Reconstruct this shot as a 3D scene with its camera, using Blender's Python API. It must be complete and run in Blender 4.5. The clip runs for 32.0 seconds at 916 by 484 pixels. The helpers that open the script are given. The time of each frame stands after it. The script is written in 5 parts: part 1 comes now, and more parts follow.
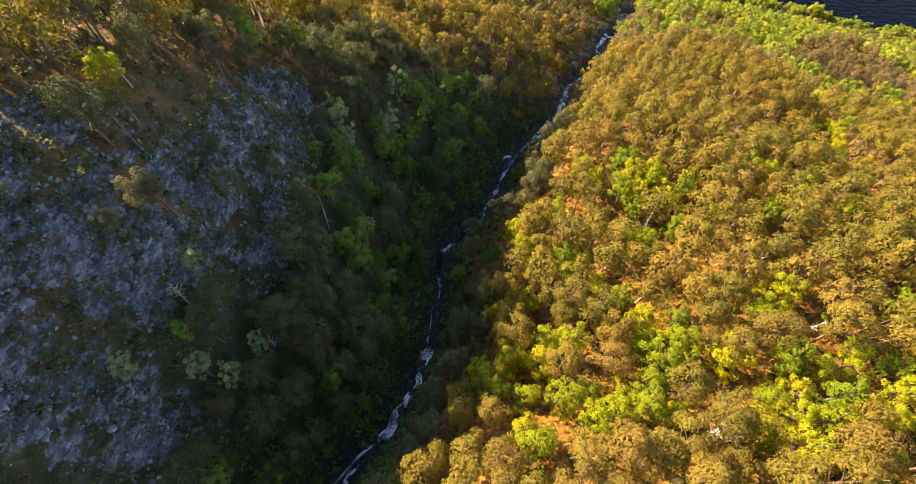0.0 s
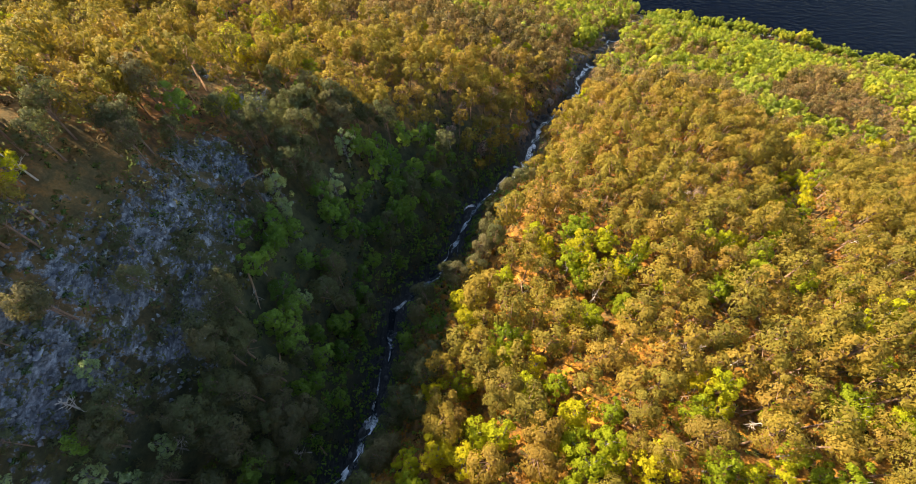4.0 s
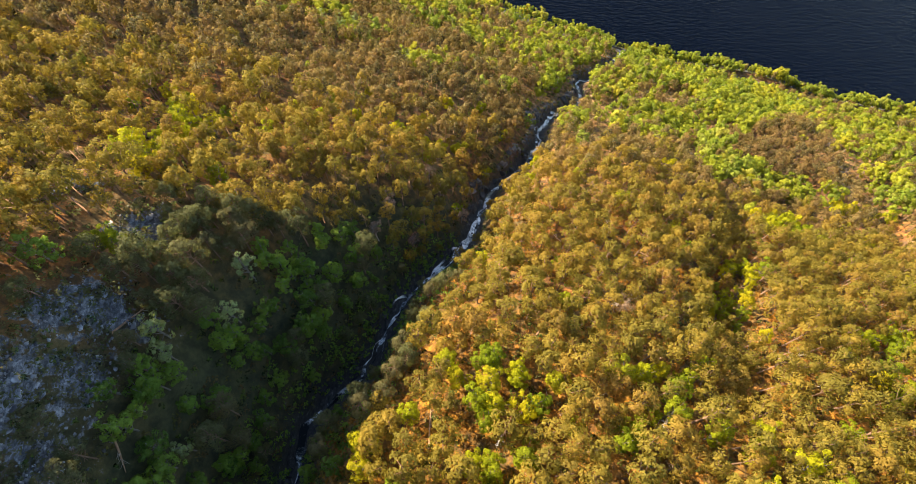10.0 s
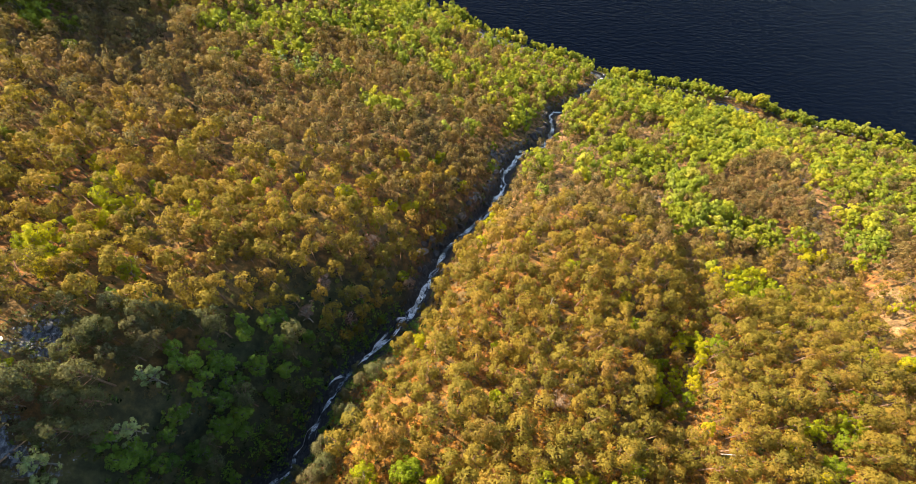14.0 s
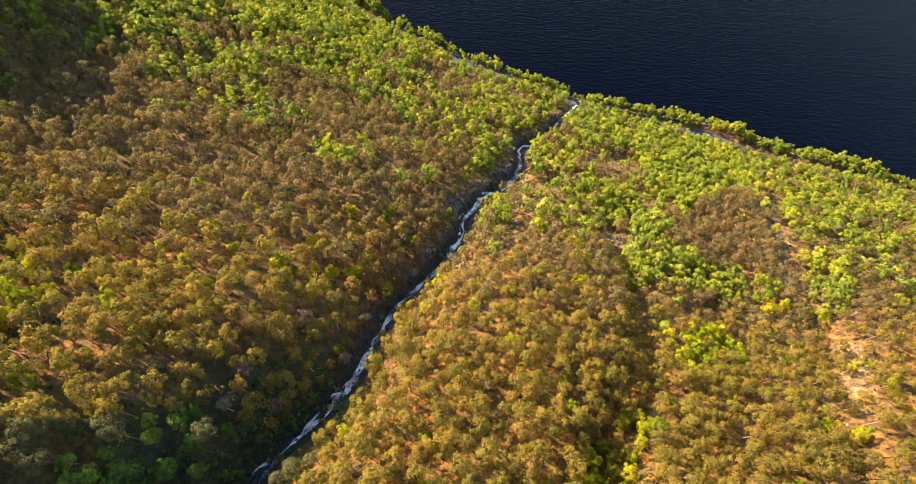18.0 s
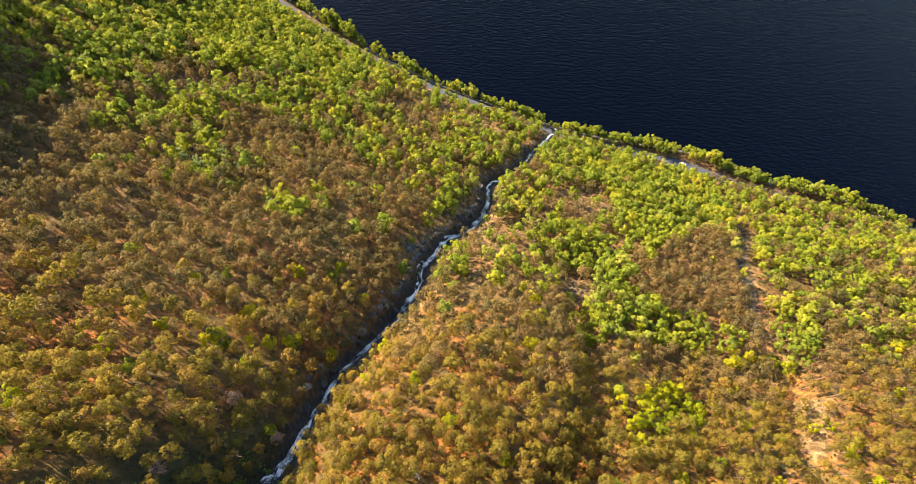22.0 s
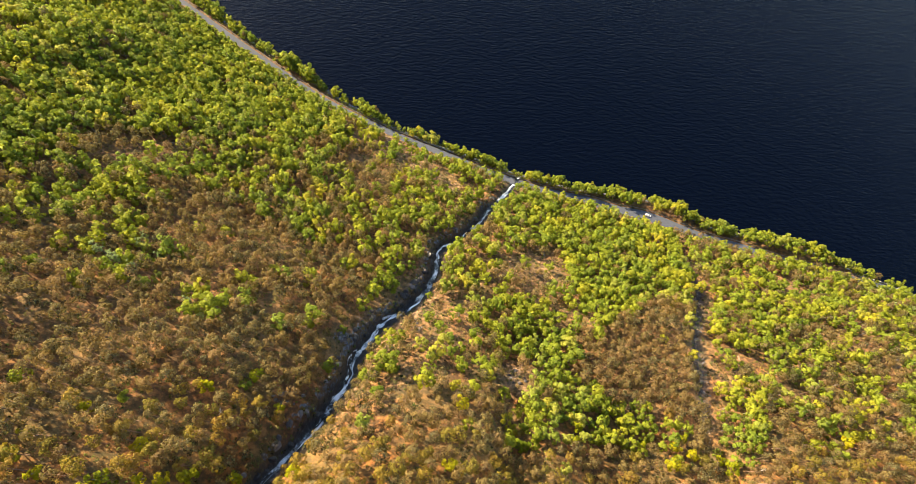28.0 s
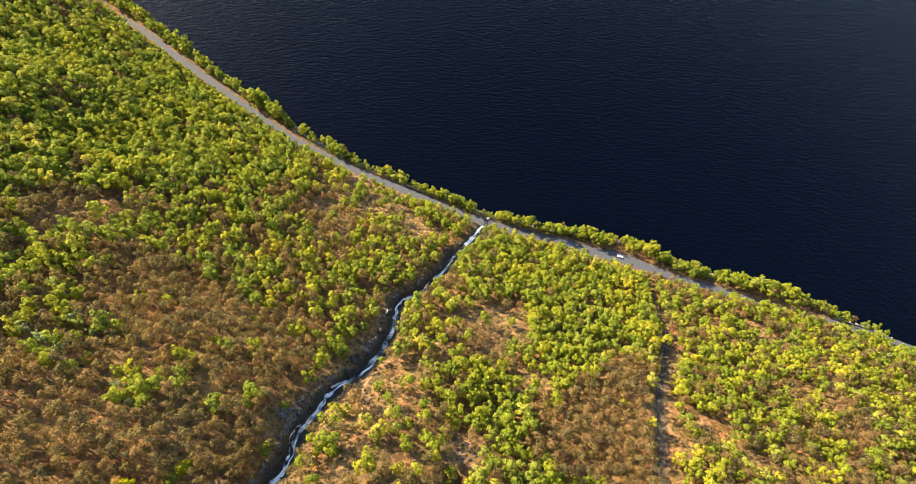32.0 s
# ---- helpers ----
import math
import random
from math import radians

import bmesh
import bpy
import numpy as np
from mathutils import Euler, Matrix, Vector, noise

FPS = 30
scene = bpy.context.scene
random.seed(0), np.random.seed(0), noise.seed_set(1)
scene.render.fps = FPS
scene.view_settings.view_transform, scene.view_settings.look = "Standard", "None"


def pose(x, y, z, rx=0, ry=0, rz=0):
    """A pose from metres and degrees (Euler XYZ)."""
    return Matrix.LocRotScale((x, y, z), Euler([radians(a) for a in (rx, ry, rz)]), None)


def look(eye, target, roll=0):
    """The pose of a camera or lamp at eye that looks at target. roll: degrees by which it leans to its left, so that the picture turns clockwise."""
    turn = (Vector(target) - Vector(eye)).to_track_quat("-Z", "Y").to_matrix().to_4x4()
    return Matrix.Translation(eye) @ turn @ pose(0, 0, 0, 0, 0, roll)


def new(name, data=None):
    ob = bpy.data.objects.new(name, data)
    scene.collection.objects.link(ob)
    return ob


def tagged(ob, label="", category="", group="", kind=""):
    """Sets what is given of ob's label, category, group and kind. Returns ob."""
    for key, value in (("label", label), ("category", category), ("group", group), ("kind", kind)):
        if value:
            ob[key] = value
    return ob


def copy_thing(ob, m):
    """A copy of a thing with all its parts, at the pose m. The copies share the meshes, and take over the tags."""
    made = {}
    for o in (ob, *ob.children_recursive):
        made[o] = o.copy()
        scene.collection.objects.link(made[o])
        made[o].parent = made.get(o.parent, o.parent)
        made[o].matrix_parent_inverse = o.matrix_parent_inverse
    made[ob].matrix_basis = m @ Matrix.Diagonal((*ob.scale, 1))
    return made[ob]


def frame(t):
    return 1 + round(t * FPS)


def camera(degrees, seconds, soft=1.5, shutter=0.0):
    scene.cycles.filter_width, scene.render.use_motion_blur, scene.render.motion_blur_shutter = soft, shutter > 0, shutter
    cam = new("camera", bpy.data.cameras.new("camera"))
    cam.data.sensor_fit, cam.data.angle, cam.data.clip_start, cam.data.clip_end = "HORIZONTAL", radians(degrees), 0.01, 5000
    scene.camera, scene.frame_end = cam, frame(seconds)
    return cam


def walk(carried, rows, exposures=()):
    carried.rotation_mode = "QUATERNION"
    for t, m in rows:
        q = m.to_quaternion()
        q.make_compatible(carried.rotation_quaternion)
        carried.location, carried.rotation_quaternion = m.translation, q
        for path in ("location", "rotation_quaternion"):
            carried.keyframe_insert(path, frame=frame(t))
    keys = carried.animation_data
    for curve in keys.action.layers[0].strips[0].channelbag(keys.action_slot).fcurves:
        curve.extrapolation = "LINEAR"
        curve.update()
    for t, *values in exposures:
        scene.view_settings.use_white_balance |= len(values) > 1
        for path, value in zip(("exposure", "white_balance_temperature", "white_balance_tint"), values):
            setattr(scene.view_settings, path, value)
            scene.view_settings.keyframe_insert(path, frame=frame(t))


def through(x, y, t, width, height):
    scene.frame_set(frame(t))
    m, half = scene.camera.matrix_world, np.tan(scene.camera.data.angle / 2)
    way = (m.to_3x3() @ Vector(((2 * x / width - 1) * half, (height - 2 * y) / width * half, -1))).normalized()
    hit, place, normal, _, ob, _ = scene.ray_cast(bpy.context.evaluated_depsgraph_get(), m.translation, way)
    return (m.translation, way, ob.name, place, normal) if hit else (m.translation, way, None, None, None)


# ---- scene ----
# Camera: a drone gliding down the hillside above a mountain stream towards the lake.
cam = camera(80.28, 32.0, soft=0.6)
ROWS = [
    (0, 0.03, 0.03, 320.67, 0.001, -64.612, 1.618),
    (1, 2.62, 3.72, 321.38, 0.191, -64.439, 1.688),
    (2, 5.39, 7.12, 322.26, 0.157, -64.304, 1.942),
    (3, 8.18, 10.50, 323.22, -0.014, -64.207, 2.308),
    (4, 10.92, 14.05, 324.21, -0.262, -64.143, 2.734),
    (5, 13.60, 17.88, 325.20, -0.543, -64.110, 3.181),
    (6, 16.26, 22.06, 326.20, -0.830, -64.102, 3.621),
    (7, 18.96, 26.61, 327.23, -1.107, -64.114, 4.036),
    (8, 21.75, 31.50, 328.31, -1.364, -64.140, 4.415),
    (9, 24.69, 36.70, 329.45, -1.600, -64.174, 4.753),
    (10, 27.82, 42.15, 330.66, -1.815, -64.211, 5.050),
    (11, 31.18, 47.77, 331.94, -2.012, -64.244, 5.305),
    (12, 34.77, 53.51, 333.28, -2.195, -64.269, 5.523),
    (13, 38.57, 59.31, 334.67, -2.367, -64.283, 5.709),
    (14, 42.57, 65.10, 336.09, -2.532, -64.282, 5.866),
    (15, 46.72, 70.86, 337.51, -2.691, -64.265, 6.001),
    (16, 50.97, 76.55, 338.91, -2.847, -64.231, 6.119),
    (17, 55.27, 82.18, 340.27, -2.999, -64.182, 6.225),
    (18, 59.58, 87.76, 341.57, -3.147, -64.119, 6.322),
    (19, 63.85, 93.31, 342.82, -3.292, -64.046, 6.417),
    (20, 68.07, 98.89, 344.02, -3.433, -63.968, 6.511),
    (21, 72.21, 104.54, 345.18, -3.570, -63.890, 6.608),
    (22, 76.28, 110.34, 346.34, -3.704, -63.816, 6.711),
    (23, 80.33, 116.35, 347.54, -3.834, -63.754, 6.821),
    (24, 84.38, 122.64, 348.83, -3.963, -63.706, 6.939),
    (25, 88.52, 129.26, 350.25, -4.091, -63.677, 7.062),
    (26, 92.81, 136.24, 351.84, -4.218, -63.667, 7.187),
    (27, 97.32, 143.58, 353.62, -4.344, -63.672, 7.309),
    (28, 102.11, 151.25, 355.58, -4.465, -63.687, 7.415),
    (29, 107.20, 159.14, 357.66, -4.570, -63.696, 7.491),
    (30, 112.55, 167.11, 359.73, -4.646, -63.679, 7.513),
    (31, 118.04, 174.89, 361.56, -4.665, -63.605, 7.450),
    (32, 123.45, 182.16, 362.79, -4.590, -63.434, 7.261),
]


def drone(t, x, y, z, yaw, pitch, roll):
    a, b = radians(yaw), radians(pitch)
    ahead = Vector((-math.sin(a) * math.cos(b), math.cos(a) * math.cos(b), math.sin(b)))
    eye = Vector((x, y, z))
    return t, look(eye, eye + ahead, roll)


EXPOSURE = 2.16
walk(cam, [drone(*row) for row in ROWS], [(0.0, EXPOSURE), (32.0, EXPOSURE)])

# ---- light ----
SUN_DIR = Vector((-0.71, 0.43, 0.455)).normalized()
SUN_EL = math.asin(SUN_DIR.z)
SUN_AZ = math.atan2(SUN_DIR.x, SUN_DIR.y)
world = bpy.data.worlds.new("sky")
scene.world = world
world.use_nodes = True
wn = world.node_tree
sky = wn.nodes.new("ShaderNodeTexSky")
sky.sky_type, sky.sun_disc, sky.sun_elevation, sky.sun_rotation = "NISHITA", False, SUN_EL, SUN_AZ
wn.links.new(sky.outputs[0], wn.nodes["Background"].inputs[0])
wn.nodes["Background"].inputs[1].default_value = 0.086
sun = new("sun", bpy.data.lights.new("sun", "SUN"))
sun.data.energy, sun.data.angle, sun.data.color = 4.8, radians(0.6), (1.0, 0.79, 0.50)
sun.matrix_world = look(SUN_DIR * 900, (0, 0, 0))


# ---- materials ----
def material(name, rough=0.85):
    m = bpy.data.materials.new(name)
    m.use_nodes = True
    p = m.node_tree.nodes["Principled BSDF"]
    p.inputs["Roughness"].default_value = rough
    p.inputs["Specular IOR Level"].default_value = 0.3
    return m, m.node_tree.nodes, m.node_tree.links, p


def ramp(nt, stops):
    r = nt.new("ShaderNodeValToRGB")
    el = r.color_ramp.elements
    while len(el) < len(stops):
        el.new(0.5)
    for e, (at, col) in zip(el, stops):
        e.position, e.color = at, (*col, 1)
    return r


def noise_tex(nt, ln, scale, detail=4, rough=0.6, space="Object", stretch=None):
    co = nt.new("ShaderNodeTexCoord")
    n = nt.new("ShaderNodeTexNoise")
    n.inputs["Scale"].default_value, n.inputs["Detail"].default_value, n.inputs["Roughness"].default_value = scale, detail, rough
    if stretch:
        mp = nt.new("ShaderNodeMapping")
        mp.inputs["Scale"].default_value = stretch
        ln.new(co.outputs[space], mp.inputs[0])
        ln.new(mp.outputs[0], n.inputs["Vector"])
    else:
        ln.new(co.outputs[space], n.inputs["Vector"])
    return n


def mix(nt, ln, fac, a, b, mode="MIX"):
    m = nt.new("ShaderNodeMix")
    m.data_type, m.blend_type = "RGBA", mode
    for sock, v in ((m.inputs["Factor"], fac), (m.inputs["A"], a), (m.inputs["B"], b)):
        if isinstance(v, (int, float)):
            sock.default_value = v
        elif isinstance(v, tuple):
            sock.default_value = (*v, 1)
        else:
            ln.new(v, sock)
    return m.outputs["Result"]


def bump(nt, ln, p, height, strength, dist):
    b = nt.new("ShaderNodeBump")
    b.inputs["Strength"].default_value, b.inputs["Distance"].default_value = strength, dist
    ln.new(height, b.inputs["Height"])
    ln.new(b.outputs[0], p.inputs["Normal"])


GREENS = [(0.0, (0.86, 0.88, 0.86)), (0.5, (1.0, 1.0, 0.97)), (1.0, (1.14, 1.12, 1.06))]
TWIGGY = [(0.0, (0.78, 0.8, 0.74)), (0.5, (0.96, 0.98, 0.92)), (0.85, (1.08, 1.06, 1.0)), (1.0, (1.22, 1.14, 1.12))]


def foliage(name, stops, through=0.35, warm=(1.0, 1.0, 0.6), leaves=GREENS, gaps=0.2):
    """Leaves or needles: the tint runs from tree to tree, a finer change from leaf to leaf; some light passes through."""
    m, nt, ln, p = material(name, 0.75)
    info, at, add, fr = nt.new("ShaderNodeObjectInfo"), nt.new("ShaderNodeAttribute"), nt.new("ShaderNodeMath"), nt.new("ShaderNodeMath")
    at.attribute_name = "tint"
    add.operation, fr.operation = "ADD", "FRACT"
    ln.new(info.outputs["Random"], add.inputs[0])
    ln.new(at.outputs["Fac"], add.inputs[1])
    ln.new(add.outputs[0], fr.inputs[0])
    base = ramp(nt, stops)
    ln.new(fr.outputs[0], base.inputs[0])
    leaf = nt.new("ShaderNodeNewGeometry")
    var = ramp(nt, leaves)
    ln.new(leaf.outputs["Random Per Island"], var.inputs[0])
    col = mix(nt, ln, 1.0, base.outputs[0], var.outputs[0], "MULTIPLY")
    ln.new(col, p.inputs["Base Color"])
    p.inputs["Specular IOR Level"].default_value = 0.15
    tr, mx = nt.new("ShaderNodeBsdfTranslucent"), nt.new("ShaderNodeMixShader")
    ln.new(mix(nt, ln, 1.0, col, warm, "MULTIPLY"), tr.inputs[0])
    mx.inputs[0].default_value = through
    ln.new(p.outputs[0], mx.inputs[1])
    ln.new(tr.outputs[0], mx.inputs[2])
    # each piece stands for a spray of needles or leaves with gaps between them
    clear, porous = nt.new("ShaderNodeBsdfTransparent"), nt.new("ShaderNodeMixShader")
    porous.inputs[0].default_value = gaps
    ln.new(mx.outputs[0], porous.inputs[1])
    ln.new(clear.outputs[0], porous.inputs[2])
    ln.new(porous.outputs[0], nt["Material Output"].inputs[0])
    return m


# farther pines: distance haze is mixed into the needles as extra blue
M_PINE_HAZE = foliage("pine needles", [(0.0, (0.132, 0.116, 0.056)), (0.3, (0.18, 0.143, 0.056)), (0.55, (0.222, 0.16, 0.06)), (0.72, (0.215, 0.14, 0.063)), (0.86, (0.18, 0.138, 0.055)), (1.0, (0.142, 0.12, 0.057))], 0.47, leaves=TWIGGY, gaps=0.25)
# farther birches: likewise bluer, the haze being part of the leaf colour
M_BIRCH_HAZE = foliage("young birch leaves with a haze tint", [(0.0, (0.17, 0.23, 0.026)), (0.25, (0.24, 0.28, 0.026)), (0.5, (0.31, 0.325, 0.028)), (0.72, (0.385, 0.35, 0.03)), (0.86, (0.33, 0.34, 0.06)), (1.0, (0.19, 0.245, 0.034))], 0.45)
# nearer pines and birches, without the haze tint
M_PINE_CLEAR = foliage("golden olive pine needles", [(0.0, (0.17, 0.146, 0.028)), (0.3, (0.22, 0.178, 0.03)), (0.6, (0.275, 0.2, 0.034)), (0.8, (0.262, 0.168, 0.038)), (1.0, (0.175, 0.146, 0.029))], 0.46, leaves=TWIGGY, gaps=0.22)
M_BIRCH_CLEAR = foliage("fresh birch leaves", [(0.0, (0.16, 0.22, 0.012)), (0.3, (0.25, 0.29, 0.01)), (0.6, (0.36, 0.37, 0.01)), (0.8, (0.44, 0.38, 0.011)), (1.0, (0.18, 0.24, 0.012))], 0.52)
# needles darkened so that their colour carries the ravine's shade
M_NEEDLES_SHADE = foliage("needles darkened for ravine shade", [(0.0, (0.1, 0.112, 0.05)), (0.4, (0.13, 0.14, 0.062)), (0.7, (0.155, 0.138, 0.07)), (1.0, (0.105, 0.118, 0.052))], 0.48)
# birch leaves of the ravine, the cool shade put into a greener colour
M_BIRCH_SHADE = foliage("birch leaves tinted for ravine shade", [(0.0, (0.1, 0.18, 0.032)), (0.4, (0.17, 0.28, 0.042)), (0.75, (0.25, 0.37, 0.055)), (1.0, (0.11, 0.19, 0.036))], 0.5)
M_PALE = foliage("pale aspen leaves", [(0.0, (0.23, 0.31, 0.13)), (0.5, (0.34, 0.40, 0.17)), (1.0, (0.28, 0.35, 0.15))], 0.4)
M_HEATH = foliage("rusty heather", [(0.0, (0.19, 0.09, 0.025)), (0.3, (0.3, 0.135, 0.022)), (0.55, (0.36, 0.18, 0.028)), (0.75, (0.2, 0.16, 0.03)), (1.0, (0.15, 0.085, 0.03))], 0.35)
M_BRUSH = foliage("dry brown brush", [(0.0, (0.17, 0.115, 0.05)), (0.35, (0.26, 0.175, 0.075)), (0.6, (0.24, 0.2, 0.06)), (0.8, (0.3, 0.2, 0.1)), (1.0, (0.16, 0.13, 0.045))], 0.35)
M_SHRUB = foliage("low shrubs", [(0.0, (0.05, 0.10, 0.02)), (0.35, (0.11, 0.14, 0.025)), (0.6, (0.17, 0.125, 0.05)), (0.8, (0.13, 0.085, 0.04)), (1.0, (0.08, 0.14, 0.02))], 0.3)


def simple(name, stops, scale, rough=0.85, strength=0.4, dist=0.05, stretch=None, pieces=False):
    m, nt, ln, p = material(name, rough)
    n = noise_tex(nt, ln, scale, 6, 0.65, "Object", stretch)
    r = ramp(nt, stops)
    ln.new(n.outputs[0], r.inputs[0])
    col = r.outputs[0]
    if pieces:
        geo, info, add = nt.new("ShaderNodeNewGeometry"), nt.new("ShaderNodeObjectInfo"), nt.new("ShaderNodeMath")
        add.operation = "ADD"
        ln.new(geo.outputs["Random Per Island"], add.inputs[0])
        ln.new(info.outputs["Random"], add.inputs[1])
        fr = nt.new("ShaderNodeMath")
        fr.operation = "FRACT"
        ln.new(add.outputs[0], fr.inputs[0])
        var = ramp(nt, [(0.0, (0.35, 0.35, 0.36)), (0.6, (0.85, 0.85, 0.85)), (1.0, (1.4, 1.4, 1.38))])
        ln.new(fr.outputs[0], var.inputs[0])
        col = mix(nt, ln, 1.0, col, var.outputs[0], "MULTIPLY")
    ln.new(col, p.inputs["Base Color"])
    bump(nt, ln, p, n.outputs[0], strength, dist)
    return m


M_PINEBARK = simple("pine bark", [(0.3, (0.11, 0.068, 0.045)), (0.7, (0.25, 0.155, 0.105))], 3)
M_BIRCHBARK = simple("birch bark", [(0.35, (0.07, 0.06, 0.05)), (0.6, (0.22, 0.20, 0.175))], 4, stretch=(1, 1, 3))
M_DEADWOOD = simple("weathered dead wood", [(0.3, (0.26, 0.22, 0.18)), (0.7, (0.52, 0.46, 0.40))], 3)
M_LOG = simple("fallen pine wood", [(0.3, (0.20, 0.11, 0.06)), (0.7, (0.42, 0.27, 0.16))], 3)
M_ROCK = simple("grey slate rock", [(0.25, (0.065, 0.068, 0.076)), (0.5, (0.165, 0.17, 0.184)), (0.72, (0.37, 0.38, 0.4))], 1.1, 0.8, 0.9, 0.25, pieces=True)
M_WETROCK = simple("wet dark rock", [(0.3, (0.018, 0.017, 0.017)), (0.6, (0.07, 0.067, 0.065)), (0.8, (0.17, 0.165, 0.16))], 1.4, 0.45, 0.9, 0.2, pieces=True)
M_GRAVEL = simple("pinkish gravel and clay stones", [(0.3, (0.10, 0.078, 0.06)), (0.7, (0.30, 0.23, 0.18))], 1.2, 0.9, 0.8, 0.1, pieces=True)
M_BANK = simple("weathered brownish bank rock", [(0.25, (0.035, 0.031, 0.03)), (0.5, (0.12, 0.105, 0.1)), (0.72, (0.26, 0.235, 0.22))], 1.2, 0.85, 0.9, 0.25, pieces=True)
M_ASPHALT = simple("worn asphalt", [(0.3, (0.05, 0.058, 0.078)), (0.7, (0.078, 0.088, 0.115))], 0.8, 0.9, 0.2, 0.01)
M_CONCRETE = simple("weathered concrete", [(0.3, (0.06, 0.06, 0.06)), (0.7, (0.16, 0.155, 0.15))], 1.5)
M_PALEROCK = simple("pale shore granite", [(0.25, (0.2, 0.17, 0.15)), (0.5, (0.42, 0.37, 0.34)), (0.72, (0.62, 0.57, 0.53))], 1.1, 0.85, 0.9, 0.2, pieces=True)
M_STEEL = simple("galvanised steel", [(0.3, (0.20, 0.20, 0.21)), (0.7, (0.30, 0.30, 0.31))], 4, 0.5)
M_CARPAINT, _n, _l, _p = material("white car paint", 0.25)
_p.inputs["Base Color"].default_value, _p.inputs["Specular IOR Level"].default_value = (0.82, 0.82, 0.8, 1), 0.5
M_GLASS, _n, _l, _p = material("dark car glass", 0.08)
_p.inputs["Base Color"].default_value, _p.inputs["Specular IOR Level"].default_value = (0.01, 0.012, 0.014, 1), 0.6
M_RUBBER, _n, _l, _p = material("black rubber", 0.8)
_p.inputs["Base Color"].default_value = (0.015, 0.015, 0.015, 1)
M_LAMP, _n, _l, _p = material("red tail lamp", 0.3)
_p.inputs["Base Color"].default_value = (0.35, 0.01, 0.01, 1)


def ground_material():
    """Rust-brown heather and litter with straw and mossy spots; bare slate where the soil is gone; ravine shade painted
    in.
    """
    m, nt, ln, p = material("forest floor", 0.95)
    big, mid, fine = noise_tex(nt, ln, 0.055, 3), noise_tex(nt, ln, 0.35, 5, 0.7), noise_tex(nt, ln, 2.2, 5, 0.7)
    a = ramp(nt, [(0.32, (0.035, 0.022, 0.01)), (0.48, (0.11, 0.05, 0.016)), (0.6, (0.27, 0.105, 0.022)), (0.74, (0.36, 0.2, 0.07))])
    b = ramp(nt, [(0.3, (0.045, 0.05, 0.014)), (0.55, (0.12, 0.105, 0.04)), (0.75, (0.27, 0.19, 0.09))])
    ln.new(mid.outputs[0], a.inputs[0])
    ln.new(fine.outputs[0], b.inputs[0])
    sel = ramp(nt, [(0.42, (0, 0, 0)), (0.6, (1, 1, 1))])
    ln.new(big.outputs[0], sel.inputs[0])
    soil = mix(nt, ln, 0.5, a.outputs[0], b.outputs[0])
    soil = mix(nt, ln, sel.outputs[0], soil, a.outputs[0])
    dry_at, rust_at = nt.new("ShaderNodeAttribute"), nt.new("ShaderNodeAttribute")
    dry_at.attribute_name, rust_at.attribute_name = "dry", "rust"
    litter = ramp(nt, [(0.36, (0.05, 0.035, 0.022)), (0.5, (0.15, 0.095, 0.05)), (0.62, (0.33, 0.205, 0.11)), (0.74, (0.5, 0.345, 0.22))])
    heath = ramp(nt, [(0.34, (0.035, 0.022, 0.008)), (0.5, (0.16, 0.075, 0.01)), (0.62, (0.4, 0.185, 0.013)), (0.74, (0.46, 0.28, 0.03))])
    ln.new(mid.outputs[0], litter.inputs[0])
    ln.new(mid.outputs[0], heath.inputs[0])
    soil = mix(nt, ln, rust_at.outputs["Fac"], soil, heath.outputs[0])
    soil = mix(nt, ln, dry_at.outputs["Fac"], soil, litter.outputs[0])
    rk = ramp(nt, [(0.36, (0.03, 0.032, 0.034)), (0.46, (0.07, 0.072, 0.078)), (0.55, (0.15, 0.155, 0.17)), (0.68, (0.33, 0.338, 0.36))])
    crack = noise_tex(nt, ln, 1.3, 7, 0.75, "Object", (1.0, 0.45, 1.0))
    ln.new(crack.outputs[0], rk.inputs[0])
    at = nt.new("ShaderNodeAttribute")
    at.attribute_name = "bare"
    edge, fin = nt.new("ShaderNodeMath"), nt.new("ShaderNodeMath")
    edge.operation, fin.operation = "MULTIPLY_ADD", "SUBTRACT"
    ln.new(mid.outputs[0], edge.inputs[0])
    edge.inputs[1].default_value = 2.6
    ln.new(at.outputs["Fac"], edge.inputs[2])
    ln.new(edge.outputs[0], fin.inputs[0])
    fin.inputs[1].default_value = 1.3
    cut = ramp(nt, [(0.44, (0, 0, 0)), (0.58, (1, 1, 1))])
    ln.new(fin.outputs[0], cut.inputs[0])
    # darkens the wet stream bed, and paints the shade in the ditch
    wet = nt.new("ShaderNodeAttribute")
    wet.attribute_name = "wet"
    dark = ramp(nt, [(0.35, (0.012, 0.012, 0.012)), (0.6, (0.05, 0.05, 0.052)), (0.72, (0.16, 0.16, 0.165))])
    ln.new(crack.outputs[0], dark.inputs[0])
    # dark green that paints the ravine's shade into the soil
    shade_at = nt.new("ShaderNodeAttribute")
    shade_at.attribute_name = "ravine_shade"
    green = ramp(nt, [(0.35, (0.016, 0.022, 0.01)), (0.6, (0.045, 0.055, 0.022)), (0.75, (0.085, 0.065, 0.035))])
    ln.new(mid.outputs[0], green.inputs[0])
